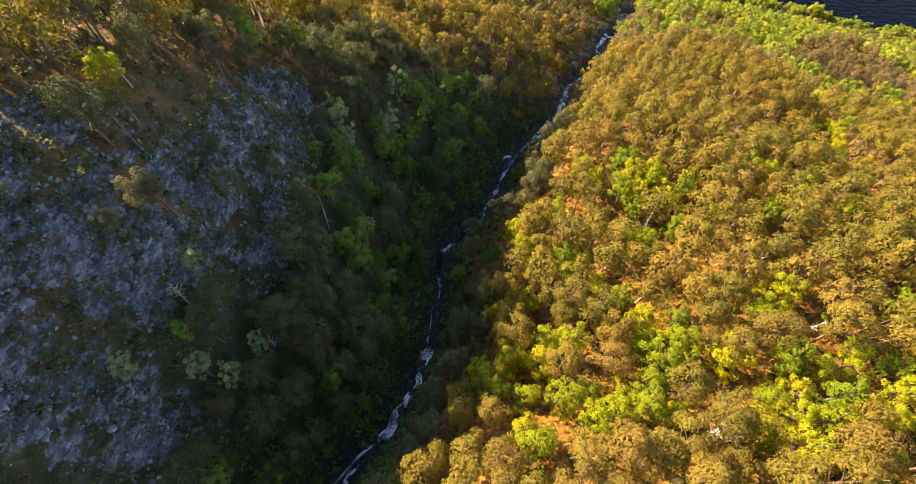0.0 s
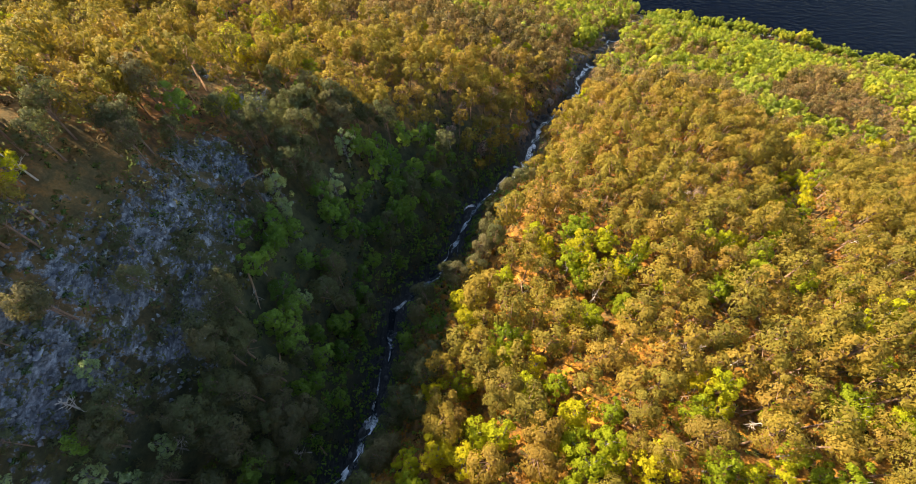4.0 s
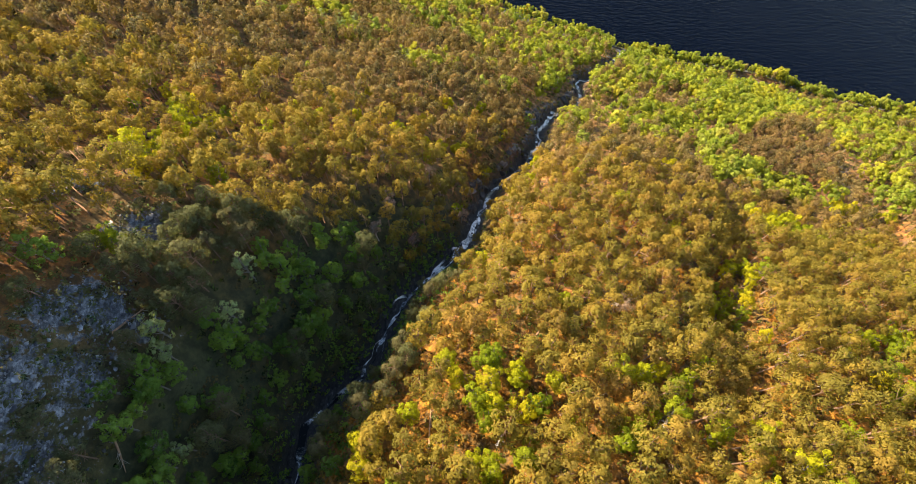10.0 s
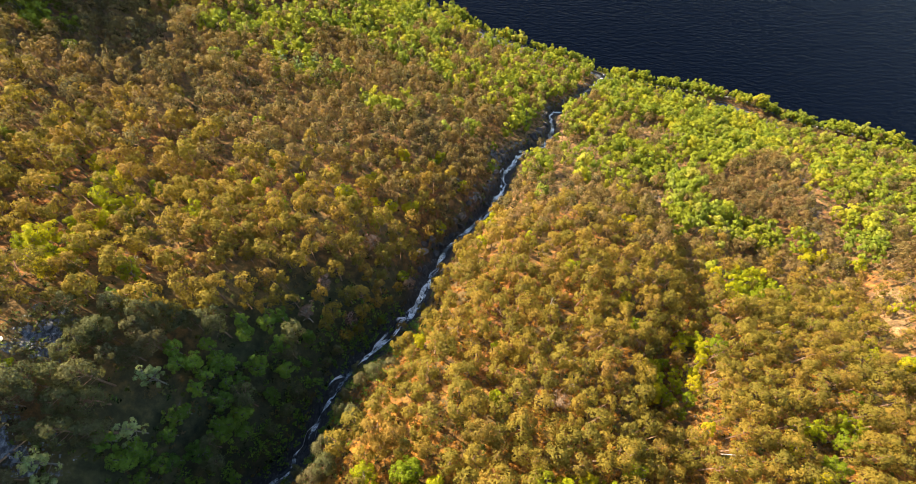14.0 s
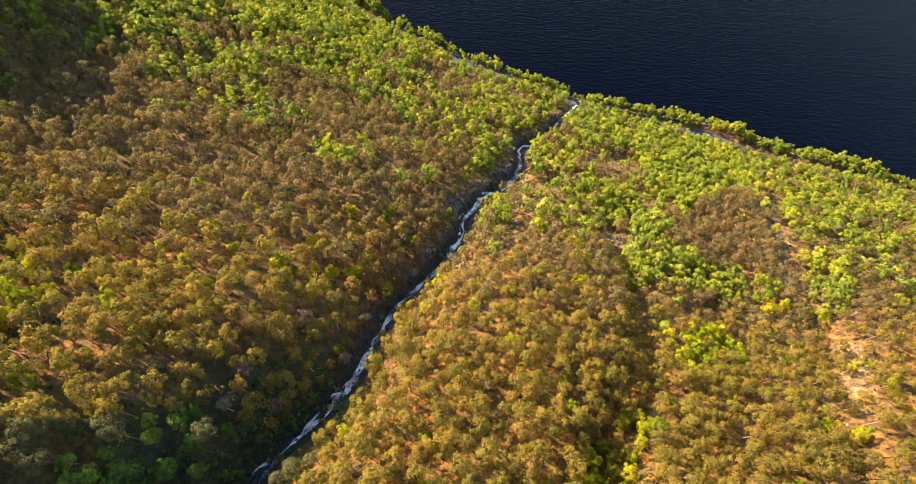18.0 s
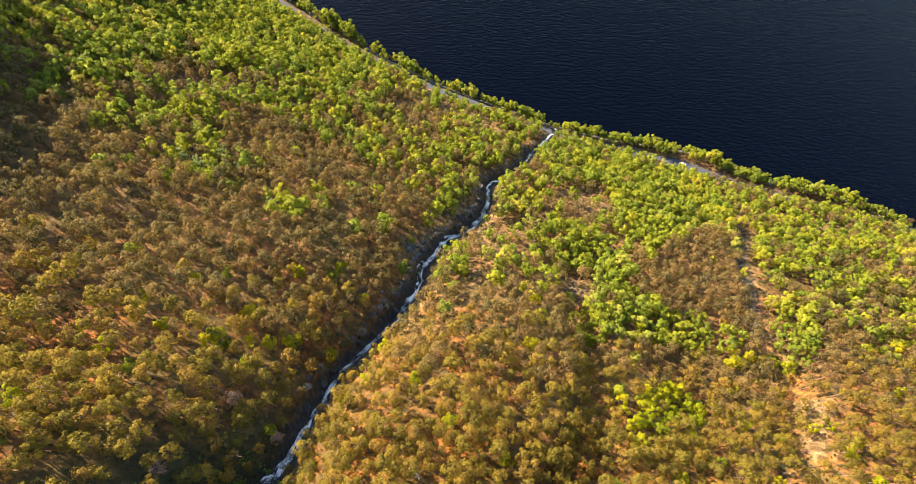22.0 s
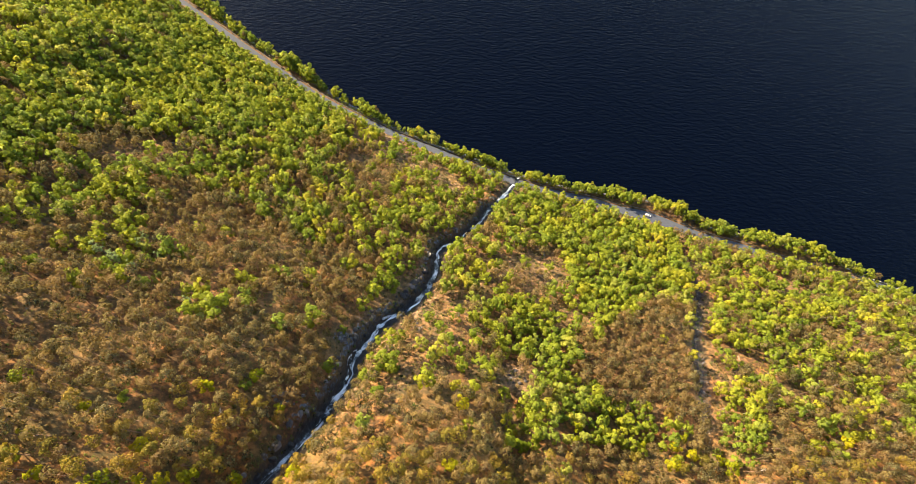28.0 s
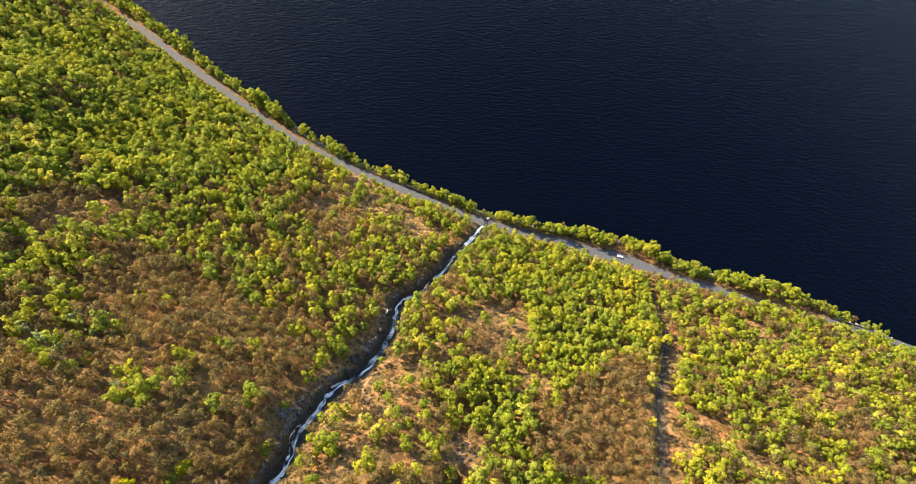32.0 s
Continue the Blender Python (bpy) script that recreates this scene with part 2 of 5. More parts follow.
    soil = mix(nt, ln, shade_at.outputs["Fac"], soil, green.outputs[0])
    dry = mix(nt, ln, cut.outputs[0], soil, rk.outputs[0])
    ln.new(mix(nt, ln, wet.outputs["Fac"], dry, dark.outputs[0]), p.inputs["Base Color"])
    bump(nt, ln, p, mix(nt, ln, 0.5, fine.outputs[0], crack.outputs[0]), 0.9, 0.35)
    return m


def lake_material():
    m, nt, ln, p = material("dark lake water", 0.12)
    p.inputs["Base Color"].default_value = (0.0004, 0.0012, 0.0046, 1)
    p.inputs["IOR"].default_value, p.inputs["Specular IOR Level"].default_value = 1.33, 0.11
    a, b = noise_tex(nt, ln, 0.16, 4, 0.6, "Object", (1.0, 2.6, 1.0)), noise_tex(nt, ln, 0.012, 3)
    bump(nt, ln, p, mix(nt, ln, 0.35, a.outputs[0], b.outputs[0]), 0.7, 1.8)
    return m


def stream_material():
    """White water over dark rock: foam in torn streaks."""
    m, nt, ln, p = material("rushing stream water", 0.2)
    n = noise_tex(nt, ln, 1.5, 6, 0.75)
    at = nt.new("ShaderNodeAttribute")
    at.attribute_name = "foam"
    add = nt.new("ShaderNodeMath")
    ln.new(n.outputs[0], add.inputs[0])
    ln.new(at.outputs["Fac"], add.inputs[1])
    r = ramp(nt, [(0.52, (0.02, 0.023, 0.027)), (0.66, (0.25, 0.28, 0.31)), (0.85, (0.85, 0.87, 0.9))])
    ln.new(add.outputs[0], r.inputs[0])
    ln.new(r.outputs[0], p.inputs["Base Color"])
    bump(nt, ln, p, n.outputs[0], 0.6, 0.2)
    return m


M_GROUND, M_LAKE, M_STREAM = ground_material(), lake_material(), stream_material()

# ---- the lie of the land ----
STREAM = np.array([(-52, -130), (-34, -40), (-20, 2), (-12, 13), (-6, 30), (-5, 45), (-3, 58), (1, 66), (8, 73), (12, 85), (16, 96), (26, 108), (34, 121), (37, 136), (43, 152),
                   (52, 167), (60, 182), (66, 196), (69, 211), (75, 226), (88, 242), (97, 256), (101, 271), (102, 287), (117, 304), (128, 320), (132, 333), (144, 349), (157, 375), (166, 395)], float)
ROAD = np.array([(-400, 735), (-189, 578), (-145, 549), (-103, 518), (-50, 480), (3, 444), (59, 416), (99, 400), (119, 392), (157, 377), (188, 370), (214, 365), (235, 358),
                 (257, 354), (278, 347), (298, 340), (323, 334), (352, 325), (396, 314), (436, 304), (520, 274), (700, 215)], float)
SHORE = np.array([(-2600, 2500), (-420, 780), (-185, 598), (-116, 543), (-64, 504), (-12, 470), (15, 450), (55, 429), (93, 412), (126, 401), (158, 389), (202, 379), (238, 375),
                  (269, 371), (294, 359), (311, 350), (345, 345), (375, 339), (399, 329), (418, 317), (441, 310), (480, 292), (560, 268), (800, 190), (2600, -420)], float)
HOLLOW = np.array([(136, 192), (139, 170), (132, 145), (122, 125), (108, 103), (100, 85), (96, 68)], float)
DITCH = np.array([(272, 330), (267, 306), (266, 280), (255, 260), (243, 240), (236, 218), (231, 198), (223, 160), (208, 131), (190, 105)], float)
POLY = [153.87, -58.28, -2.46, 0.65, -29.48, -3.74, 1.09, 4.70, 0.50, -0.56]
VALLEY = (-14.69, 13.34, -1.38)
# the last six are added to cast shade; the two highest stand unseen
BUMPS = [(-45, 75, 11.7), (-50, 20, 2.7), (20, 35, -13.3), (50, 10, 2.1), (180, 150, -14.5), (206, 190, -9.8), (10, 120, 10.2), (-80, 176, -1.0), (-130, 410, 10.8), (-40, 343, 4.3), (45, 215, 1.4), (90, 150, 4.5), (290, 190, 0.4), (365, 242, 9.5), (150, 225, -8.7), (-30, 270, -0.8), (110, 80, -0.5), (230, 240, 3.9), (-85, 40, 6.0), (-105, 0, 8.0), (-50, 48, 8.0), (-48, 22, 5.0), (-162, 260, 43.0), (-187, 312, 38.0)]


def spline(pts, step):
    """Points along a smooth curve through pts, about step apart."""
    p = np.vstack([2 * pts[0] - pts[1], pts, 2 * pts[-1] - pts[-2]])
    out = []
    for a, b, c, d in zip(p[:-3], p[1:-2], p[2:-1], p[3:]):
        n = max(2, int(np.linalg.norm(c - b) / step))
        u = (np.arange(n) / n)[:, None]
        out.append(0.5 * (2 * b + (c - a) * u + (2 * a - 5 * b + 4 * c - d) * u**2 + (3 * b - a - 3 * c + d) * u**3))
    return np.vstack(out + [pts[-1:]])


def offset(x, y, line):
    """Distance to a line, plus on its left."""
    p = np.stack([np.ravel(x), np.ravel(y)], 1).astype(float)
    best, side = np.full(len(p), 1e9), np.ones(len(p))
    for a, b in zip(line[:-1], line[1:]):
        v = b - a
        t = np.clip(((p - a) @ v) / (v @ v), 0, 1)
        o = p - a - t[:, None] * v
        d = np.hypot(o[:, 0], o[:, 1])
        k = d < best
        best[k], side[k] = d[k], np.where(v[0] * o[k, 1] - v[1] * o[k, 0] >= 0, 1, -1)
    return best * side


def wave(x, y, size, seed):
    """Smooth numpy noise, -1 to 1."""
    r = np.random.RandomState(seed)
    out = np.zeros(np.shape(x))
    for k in range(7):
        a, f, ph = r.uniform(0, 6.28), r.uniform(0.6, 1.7) / size * 6.28, r.uniform(0, 6.28)
        out = out + np.sin((x * math.cos(a) + y * math.sin(a)) * f + ph + 1.3 * np.sin((x * math.sin(a) - y * math.cos(a)) * f * 0.6 + ph * 2))
    return out / 4


def smooth(a, b, v):
    t = np.clip((v - a) / (b - a), 0, 1)
    return t * t * (3 - 2 * t)


# stands of the lower slope: share of birch among the pines, density, outline
ZONES_WEST = [
    (0.92, 1, [(-191, 463), (-156, 558), (-54, 480), (22, 422), (31, 381), (-4, 346), (-13, 328), (-31, 337), (-53, 325), (-71, 311), (-95, 300)]),
    (0.15, 0.7, [(-96, 321), (-68, 328), (-31, 337), (-23, 328), (-44, 305), (-74, 287)]),
    (0.72, 1, [(-86, 288), (-68, 292), (-41, 299), (-35, 278), (-19, 251), (-12, 227), (-35, 234), (-57, 241)]),
    (0.1, 1, [(-39, 295), (0, 306), (20, 273), (54, 282), (72, 250), (66, 224), (35, 223), (16, 209), (-9, 228), (-23, 253)]),
    (0.55, 1, [(-16, 353), (30, 389), (67, 356), (91, 318), (91, 283), (68, 273), (46, 290), (15, 290), (1, 290), (-19, 320)]),
    (0.25, 0.7, [(25, 371), (48, 380), (75, 338), (60, 317), (41, 339)]),
    (0.6, 0.3, [(39, 425), (88, 388), (127, 352), (107, 343), (64, 375)]),
    (0.7, 1, [(71, 331), (119, 336), (131, 330), (110, 298), (94, 279), (79, 279)]),
    (0.3, 0.3, [(65, 226), (82, 254), (95, 275), (105, 267), (97, 248), (75, 227), (66, 213)]),
    (0.5, 1, [(16, 209), (35, 223), (56, 227), (66, 215), (66, 202), (56, 191), (27, 196)]),
    (0.05, 1, [(-53, 235), (-36, 232), (-8, 219), (19, 203), (56, 190), (56, 173), (-11, 169)]),
]
ZONES_MIDDLE = [
    (0.7, 0.55, [(88, 216), (112, 249), (131, 306), (149, 309), (142, 239), (129, 206), (107, 175), (74, 176)]),
    (0.94, 1, [(127, 317), (158, 368), (220, 360), (279, 331), (259, 286), (263, 269), (242, 265), (208, 260), (190, 236), (169, 242), (173, 269), (175, 308)]),
    (0.2, 0.5, [(145, 295), (179, 306), (177, 274), (162, 256), (146, 254), (130, 259)]),
    (0.87, 1, [(130, 252), (162, 256), (176, 242), (168, 229), (171, 194), (168, 178), (131, 176), (135, 213)]),
    (0.12, 1, [(173, 233), (221, 258), (248, 262), (235, 233), (207, 207), (206, 191), (181, 193), (173, 213)]),
    (0.9, 1, [(154, 189), (203, 193), (213, 180), (152, 177)]),
    (0.3, 0.25, [(133, 210), (149, 217), (151, 209), (136, 192), (128, 186)]),
]
ZONES_EAST = [
    (0.72, 0.95, [(279, 311), (335, 309), (382, 283), (332, 259), (301, 256), (277, 224), (259, 199), (244, 181), (229, 181), (246, 234)]),
    (0.45, 0.9, [(298, 251), (417, 261), (338, 186), (247, 181), (273, 217)]),
    (0.75, 0.6, [(273, 317), (309, 304), (324, 291), (300, 288), (273, 299)]),
]
ZONES_UPPER = [
    (0.04, 1, [(-110, 237), (-86, 262), (-48, 240), (-19, 228), (13, 214), (57, 219), (56, 166), (17, 96), (-21, 93)]),
    (0.03, 1, [(73, 165), (93, 193), (130, 199), (133, 179), (141, 169), (133, 145), (129, 123), (105, 100), (31, 96), (50, 144), (65, 163)]),
    (0.94, 1, [(164, 239), (176, 226), (165, 202), (189, 199), (216, 187), (215, 174), (201, 169), (179, 175), (150, 175), (128, 176), (132, 188), (150, 205)]),
    (0.05, 1, [(178, 231), (236, 243), (223, 210), (213, 193), (190, 203), (169, 207)]),
    (0.04, 1, [(149, 171), (211, 168), (227, 157), (200, 130), (184, 104), (109, 100), (136, 145)]),
    (0.92, 1, [(236, 204), (261, 202), (242, 171), (229, 169), (226, 185)]),
    (0.06, 0.8, [(237, 167), (277, 174), (211, 105), (197, 113), (210, 135)]),
    (0.95, 1, [(146, 150), (167, 155), (158, 140), (142, 131), (137, 136)]),
    (0.3, 0.45, [(229, 157), (237, 154), (223, 133), (211, 130)]),
]
# small groves of birch: x, y, radius
GROVES_MIDDLE = [(-43, 111, 6), (-47, 137, 5), (-37, 137, 3), (-54, 148, 3), (-35, 87, 3), (-39, 76, 3), (-1, 99, 6), (-1, 91, 7), (-10, 91, 5), (-25, 103, 5), (9, 224, 8), (9, 151, 4), (-8, 141, 4), (107, 98, 9), (118, 111, 5), (170, 151, 9), (109, 85, 4), (61, 105, 3), (64, 67, 3), (78, 69, 4), (47, 64, 6), (137, 83, 6), (150, 89, 4), (136, 72, 4), (74, 61, 4), (197, 121, 8), (37, 66, 5), (35, 61, 5)]
GROVES_NEAR = [(30, 29, 6), (35, 22, 7), (39, 18, 5), (42, 15, 5), (48, 27, 3), (52, 18, 6), (39, 49, 5), (39, 68, 5), (24, 42, 4), (19, 13, 5), (27, 13, 6), (12, 23, 4), (8, 18, 6), (11, 9, 5), (63, 19, 5), (63, 13, 6), (63, 24, 3), (56, 33, 4), (87, 44, 5), (73, 30, 4), (41, 12, 6), (23, 17, 3), (32, 44, 3), (24, 35, 3), (10, 35, 4), (-74, 83, 7), (-43, 126, 7), (-39, 80, 4)]
RAVINE_GROVES = [(-23, 54, 5), (-17, 63, 6), (-7, 81, 7), (-11, 70, 5), (-15, 46, 7), (-10, 36, 6), (-20, 43, 4), (-10, 66, 5), (-1, 65, 6), (-3, 44, 5)]
# single birches that stand out among the pines
BIRCH_AT = [(28, 70), (31, 66), (21, 58), (20, 39), (65, 57), (7, 48), (4, 60), (14, 80), (-24, 51), (-19, 56), (-4, 99), (8, 102), (63, 54), (105, 100), (109, 97), (113, 60), (144, 84), (47, 183), (29, 129), (-11, 90), (58, 103), (40, 158), (48, 139), (28, 158)]
BUDDING = [(57, 46), (7, 108), (17, 109), (20, 136), (49, 216), (31, 127), (71, 88), (10, 116)]
ASPENS = [(-15, 85, 1.25), (-16, 75, 1.2), (-24, 68, 1.3), (-22, 64, 1.1), (-25, 248, 1.0), (-30, 239, 1.1), (-17, 244, 1.0), (10, 221, 0.9), (-37, 242, 1.2), (-28, 237, 1.2), (-22, 235, 1.1), (-25, 252, 1.1), (-43, 266, 1.0), (4, 222, 1.0), (11, 215, 0.9), (-34, 15, 0.95), (-31, 15, 1.0), (-28, 20, 0.95), (-35, 28, 0.9), (-40, 14, 0.85), (-18, 49, 0.9), (384, 304, 1), (390, 294, 1.1), (401, 290, 1.1), (412, 287, 1), (423, 284, 1.1), (379, 315, 1)]
OPEN = [(74, 366, 9), (56, 377, 8), (42, 363, 6), (109, 249, 6), (100, 229, 7), (90, 197, 6), (245, 219, 6), (232, 204, 5), (-54, 322, 9), (-46, 339, 6), (277, 312, 5), (138, 206, 4), (130, 195, 4), (68, 374, 12), (98, 365, 10), (44, 396, 10), (119, 357, 8), (98, 225, 13), (99, 238, 8), (262, 228, 8), (266, 273, 7), (173, 248, 6), (170, 287, 7), (266, 291, 6), (337, 300, 9), (93, 201, 7)]


def blob(x, y, table):
    m = np.zeros(np.shape(x))
    for bx, by, r in table:
        m = np.maximum(m, np.exp(-(((x - bx) ** 2 + (y - by) ** 2) / (r * r))))
    return m


def inside(x, y, outline):
    hit = np.zeros(np.shape(x), bool)
    for (ax, ay), (bx, by) in zip(outline, outline[1:] + outline[:1]):
        hit ^= ((ay > y) != (by > y)) & (x < (bx - ax) * (y - ay) / (by - ay + 1e-9) + ax)
    return hit


def stand(x, y):
    """Share of birch and density of the wood; the stands have ragged edges."""
    u, v = x + 3.5 * wave(x, y, 17, 81), y + 3.5 * wave(x, y, 17, 82)
    share, density = 0.6 * smooth(190, 215, v), np.ones(np.shape(x))
    for sh, de, outline in ZONES_WEST + ZONES_MIDDLE + ZONES_EAST + ZONES_UPPER:
        k = inside(u, v, outline)
        share, density = np.where(k, sh, share), np.where(k, de, density)
    return share, density


ROAD_Z = 6.0
BARE = [(-48, 42, 8), (-54, 24, 10), (-55, 36, 8), (-50, 8, 9), (-33, 69, 7), (-34, 57, 7), (-35, 49, 7), (-35, 41, 7), (-45, 32, 7), (-46, 25, 7), (-41, 22, 7), (-45, 12, 7), (-41, 7, 7), (-37, 29, 7), (-33, 35, 7), (-35, 94, 4), (-50, 98, 5), (-34, 90, 5),
        (47, 187, 3), (62, 218, 4), (-110, 338, 5), (-48, 331, 4)]
OUTCROPS = [(47, 187, 4), (62, 218, 5), (-110, 338, 6), (-48, 331, 6), (-36, 339, 5), (5, 215, 4), (94, 226, 5), (166, 297, 4), (140, 205, 6), (230, 214, 5)]


def bare_at(x, y):
    m = np.zeros(np.shape(x))
    for bx, by, r in BARE:
        m = np.maximum(m, np.exp(-(((x - bx) ** 2 + (y - by) ** 2) / (r * r))))
    return np.clip(m * (0.8 + 0.5 * wave(x + 0.4 * y, 0.6 * y, 9, 61) + 0.25 * wave(x, y, 4, 62)), 0, 1)


def land(x, y):
    shape = np.shape(x)
    x, y = np.ravel(np.asarray(x, float)), np.ravel(np.asarray(y, float))
    cx, cy = np.clip(x, -260, 520), np.clip(y, -110, 640)
    X, Y = cx / 100, cy / 100 - 2
    z = np.zeros(len(x))
    k = 0
    for i in range(4):
        for j in range(4 - i):
            z += POLY[k] * X**i * Y**j
            k += 1
    d = offset(cx, cy, STREAM)
    g = np.exp(-((np.abs(d) / np.where(d > 0, 25, 14)) ** 1.3))
    z += g * (VALLEY[0] + VALLEY[1] * Y + VALLEY[2] * Y * Y)
    for bx, by, v in BUMPS:
        z += v * np.exp(-((cx - bx) ** 2 + (cy - by) ** 2) / 35**2)
    # uneven ground, a cut stream bed and the drainage ditch
    z += 1.3 * wave(x, y, 38, 5) * smooth(4, 16, np.abs(d)) + 0.45 * wave(x, y, 11, 6)
    gorge = smooth(150, 185, y) * (1 - smooth(330, 350, y))
    z -= (2.2 + 2.4 * gorge) * (1 - smooth(1.6, np.where(d > 0, 6.5 - 2.0 * gorge, 6.5), np.abs(d)))
    dd = np.abs(offset(x, y, DITCH))
    z -= 9.0 * np.exp(-((offset(x, y, HOLLOW) / 7.0) ** 2)) + 7.0 * np.exp(-((dd / 7.5) ** 2)) * (1 - smooth(170, 195, y))
    z -= 2.6 * (1 - smooth(0.6, 5.0, dd + 0.5 * wave(x, y, 9, 7)))
    bare = bare_at(x, y)
    z += bare * (0.9 * np.abs(wave(x, y, 7, 8)) + 0.5 * wave(x + 0.5 * y, y, 3.2, 9))
    # shore, road shelf, lake bed
    s = -offset(x, y, SHORE)
    dr = offset(x, y, ROAD)
    z = np.maximum(z, np.minimum(ROAD_Z + 1.0, 6 + 0.3 * s))
    z = np.where(dr > 0, np.minimum(z, ROAD_Z), z)
    shelf = smooth(3.8, 7.0, np.abs(dr))
    z = ROAD_Z * (1 - shelf) + z * shelf
    near = np.clip(s / 8.0, 0, 1)
    z = np.where(s > 0, np.where(s < 8, np.minimum(z, 0.2 + ROAD_Z * near), z), np.maximum(0.2 + s * 0.55, -40))
    # the stream passes under the road in a culvert
    return z.reshape(shape)


def link_mesh(name, verts, faces, mats, parent=None, label="", smooth_faces=False, mat_index=None, tint=None, soft=None):
    """A mesh object out of numpy arrays: faces is an (n, 3) or (n, 4) array."""
    me = bpy.data.meshes.new(name)
    verts, faces = np.asarray(verts, np.float32), np.asarray(faces, np.int32)
    n, k = faces.shape
    me.vertices.add(len(verts))
    me.vertices.foreach_set("co", verts.ravel())
    me.loops.add(n * k)
    me.loops.foreach_set("vertex_index", faces.ravel())
    me.polygons.add(n)
    me.polygons.foreach_set("loop_start", np.arange(0, n * k, k, dtype=np.int32))
    if mat_index is not None:
        me.polygons.foreach_set("material_index", np.asarray(mat_index, np.int32))
    if smooth_faces:
        me.polygons.foreach_set("use_smooth", np.ones(n, bool))
    for m in mats:
        me.materials.append(m)
    if tint is not None:
        me.attributes.new("tint", "FLOAT", "POINT").data.foreach_set("value", np.asarray(tint, np.float32))
    me.update(calc_edges=True)
    if soft is not None:
        me.polygons.foreach_set("use_smooth", np.ones(n, bool))
        me.attributes.new("custom_normal", "FLOAT_VECTOR", "POINT").data.foreach_set("vector", np.asarray(soft, np.float32).ravel())
    ob = new(name, me)
    if parent:
        ob.parent = parent
    if label:
        tagged(ob, label)
    return ob


def part(name, bm, mat, parent, label=""):
    me = bpy.data.meshes.new(name)
    bm.to_mesh(me)
    bm.free()
    me.materials.append(mat)
    ob = new(name, me)
    ob.parent = parent
    if label:
        tagged(ob, label)
    return ob


def grid_faces(nx, ny):
    i = np.arange((nx - 1) * (ny - 1))
    a = i // (nx - 1) * nx + i % (nx - 1)
    return np.stack([a, a + 1, a + nx + 1, a + nx], 1)


# ground: fine under the camera's way, coarse out to the horizon
gx = np.r_[-3500, -2400, -1500, -900, -600, -420, np.arange(-330, -120, 6), np.arange(-120, 130, 1.9), np.arange(130, 480, 3.2), np.arange(482, 640, 9), 700, 900, 1300, 2000, 3500]
gy = np.r_[-3500, -2200, -1200, -700, -400, -250, np.arange(-160, -10, 6), np.arange(-10, 250, 1.9), np.arange(250, 560, 2.6), np.arange(562, 700, 8), 760, 900, 1300, 2000, 3500]
GX, GY = np.meshgrid(gx, gy)
GZ = land(GX, GY)
ground = link_mesh("ground", np.stack([GX.ravel(), GY.ravel(), GZ.ravel()], 1), grid_faces(len(gx), len(gy)), [M_GROUND], smooth_faces=True)
bare = bare_at(GX, GY)
gs = offset(GX, GY, STREAM).reshape(GX.shape)
bank_bare = 0.55 * np.exp(-(((gs - 5.0) / 4.0) ** 2)) * smooth(165, 185, GY) * (1 - smooth(335, 355, GY)) * np.clip(0.75 + 0.5 * wave(GX, GY, 24, 63), 0, 1)
ditch_bare = 0.45 * np.exp(-((np.abs(offset(GX, GY, DITCH)) / 4.0) ** 2)).reshape(GX.shape) * smooth(180, 195, GY)
wet_and_shade = np.exp(-(((np.abs(offset(GX, GY, STREAM)) + 0.8 * wave(GX, GY, 9, 21).ravel()) / 4.0) ** 4)).reshape(GX.shape)
# along the ditch the dark line is painted shade
wet_and_shade = np.maximum(wet_and_shade, 0.95 * smooth(180, 195, GY) * np.exp(-((np.abs(offset(GX, GY, DITCH)) / 2.7) ** 2)).reshape(GX.shape))
shore_bare = 0.9 * np.exp(-((np.abs(offset(GX, GY, SHORE)) / 2.5) ** 2)).reshape(GX.shape)
ground.data.attributes.new("bare", "FLOAT", "POINT").data.foreach_set("value", np.maximum.reduce([bare, bank_bare, ditch_bare, shore_bare]).ravel().astype(np.float32))
ground.data.attributes.new("wet", "FLOAT", "POINT").data.foreach_set("value", wet_and_shade.ravel().astype(np.float32))
gd = offset(GX, GY, STREAM).reshape(GX.shape)
# painted shade: wide over the western bank, narrow over the sunlit one
ravine_shade = np.where(gd > 0, np.exp(-((gd / 34) ** 4)), np.exp(-((gd / 7) ** 2))) * (1 - smooth(110, 150, GY))
ground.data.attributes.new("ravine_shade", "FLOAT", "POINT").data.foreach_set("value", np.clip(ravine_shade, 0, 0.9).ravel().astype(np.float32))
wood = stand(GX, GY)[1]
dry = np.maximum.reduce([smooth(0.75, 0.3, wood) * (GY < 560), 0.9 * np.exp(-(((gs + 7) / 6) ** 2)) * smooth(165, 190, GY), 0.7 * blob(GX, GY, OPEN), 0.35 * smooth(150, 210, GY) + 0 * GX]) * np.clip(0.8 + 0.4 * wave(GX, GY, 9, 91), 0, 1)
ground.data.attributes.new("dry", "FLOAT", "POINT").data.foreach_set("value", dry.ravel().astype(np.float32))
rust = (1 - smooth(50, 110, GY)) * smooth(4, 14, -gs) * np.clip(0.7 + 0.5 * wave(GX, GY, 14, 92), 0, 1)
ground.data.attributes.new("rust", "FLOAT", "POINT").data.foreach_set("value", rust.ravel().astype(np.float32))
tagged(ground, "steep hillside of rust-brown heather, straw grass and slate", "ground", kind="structure")

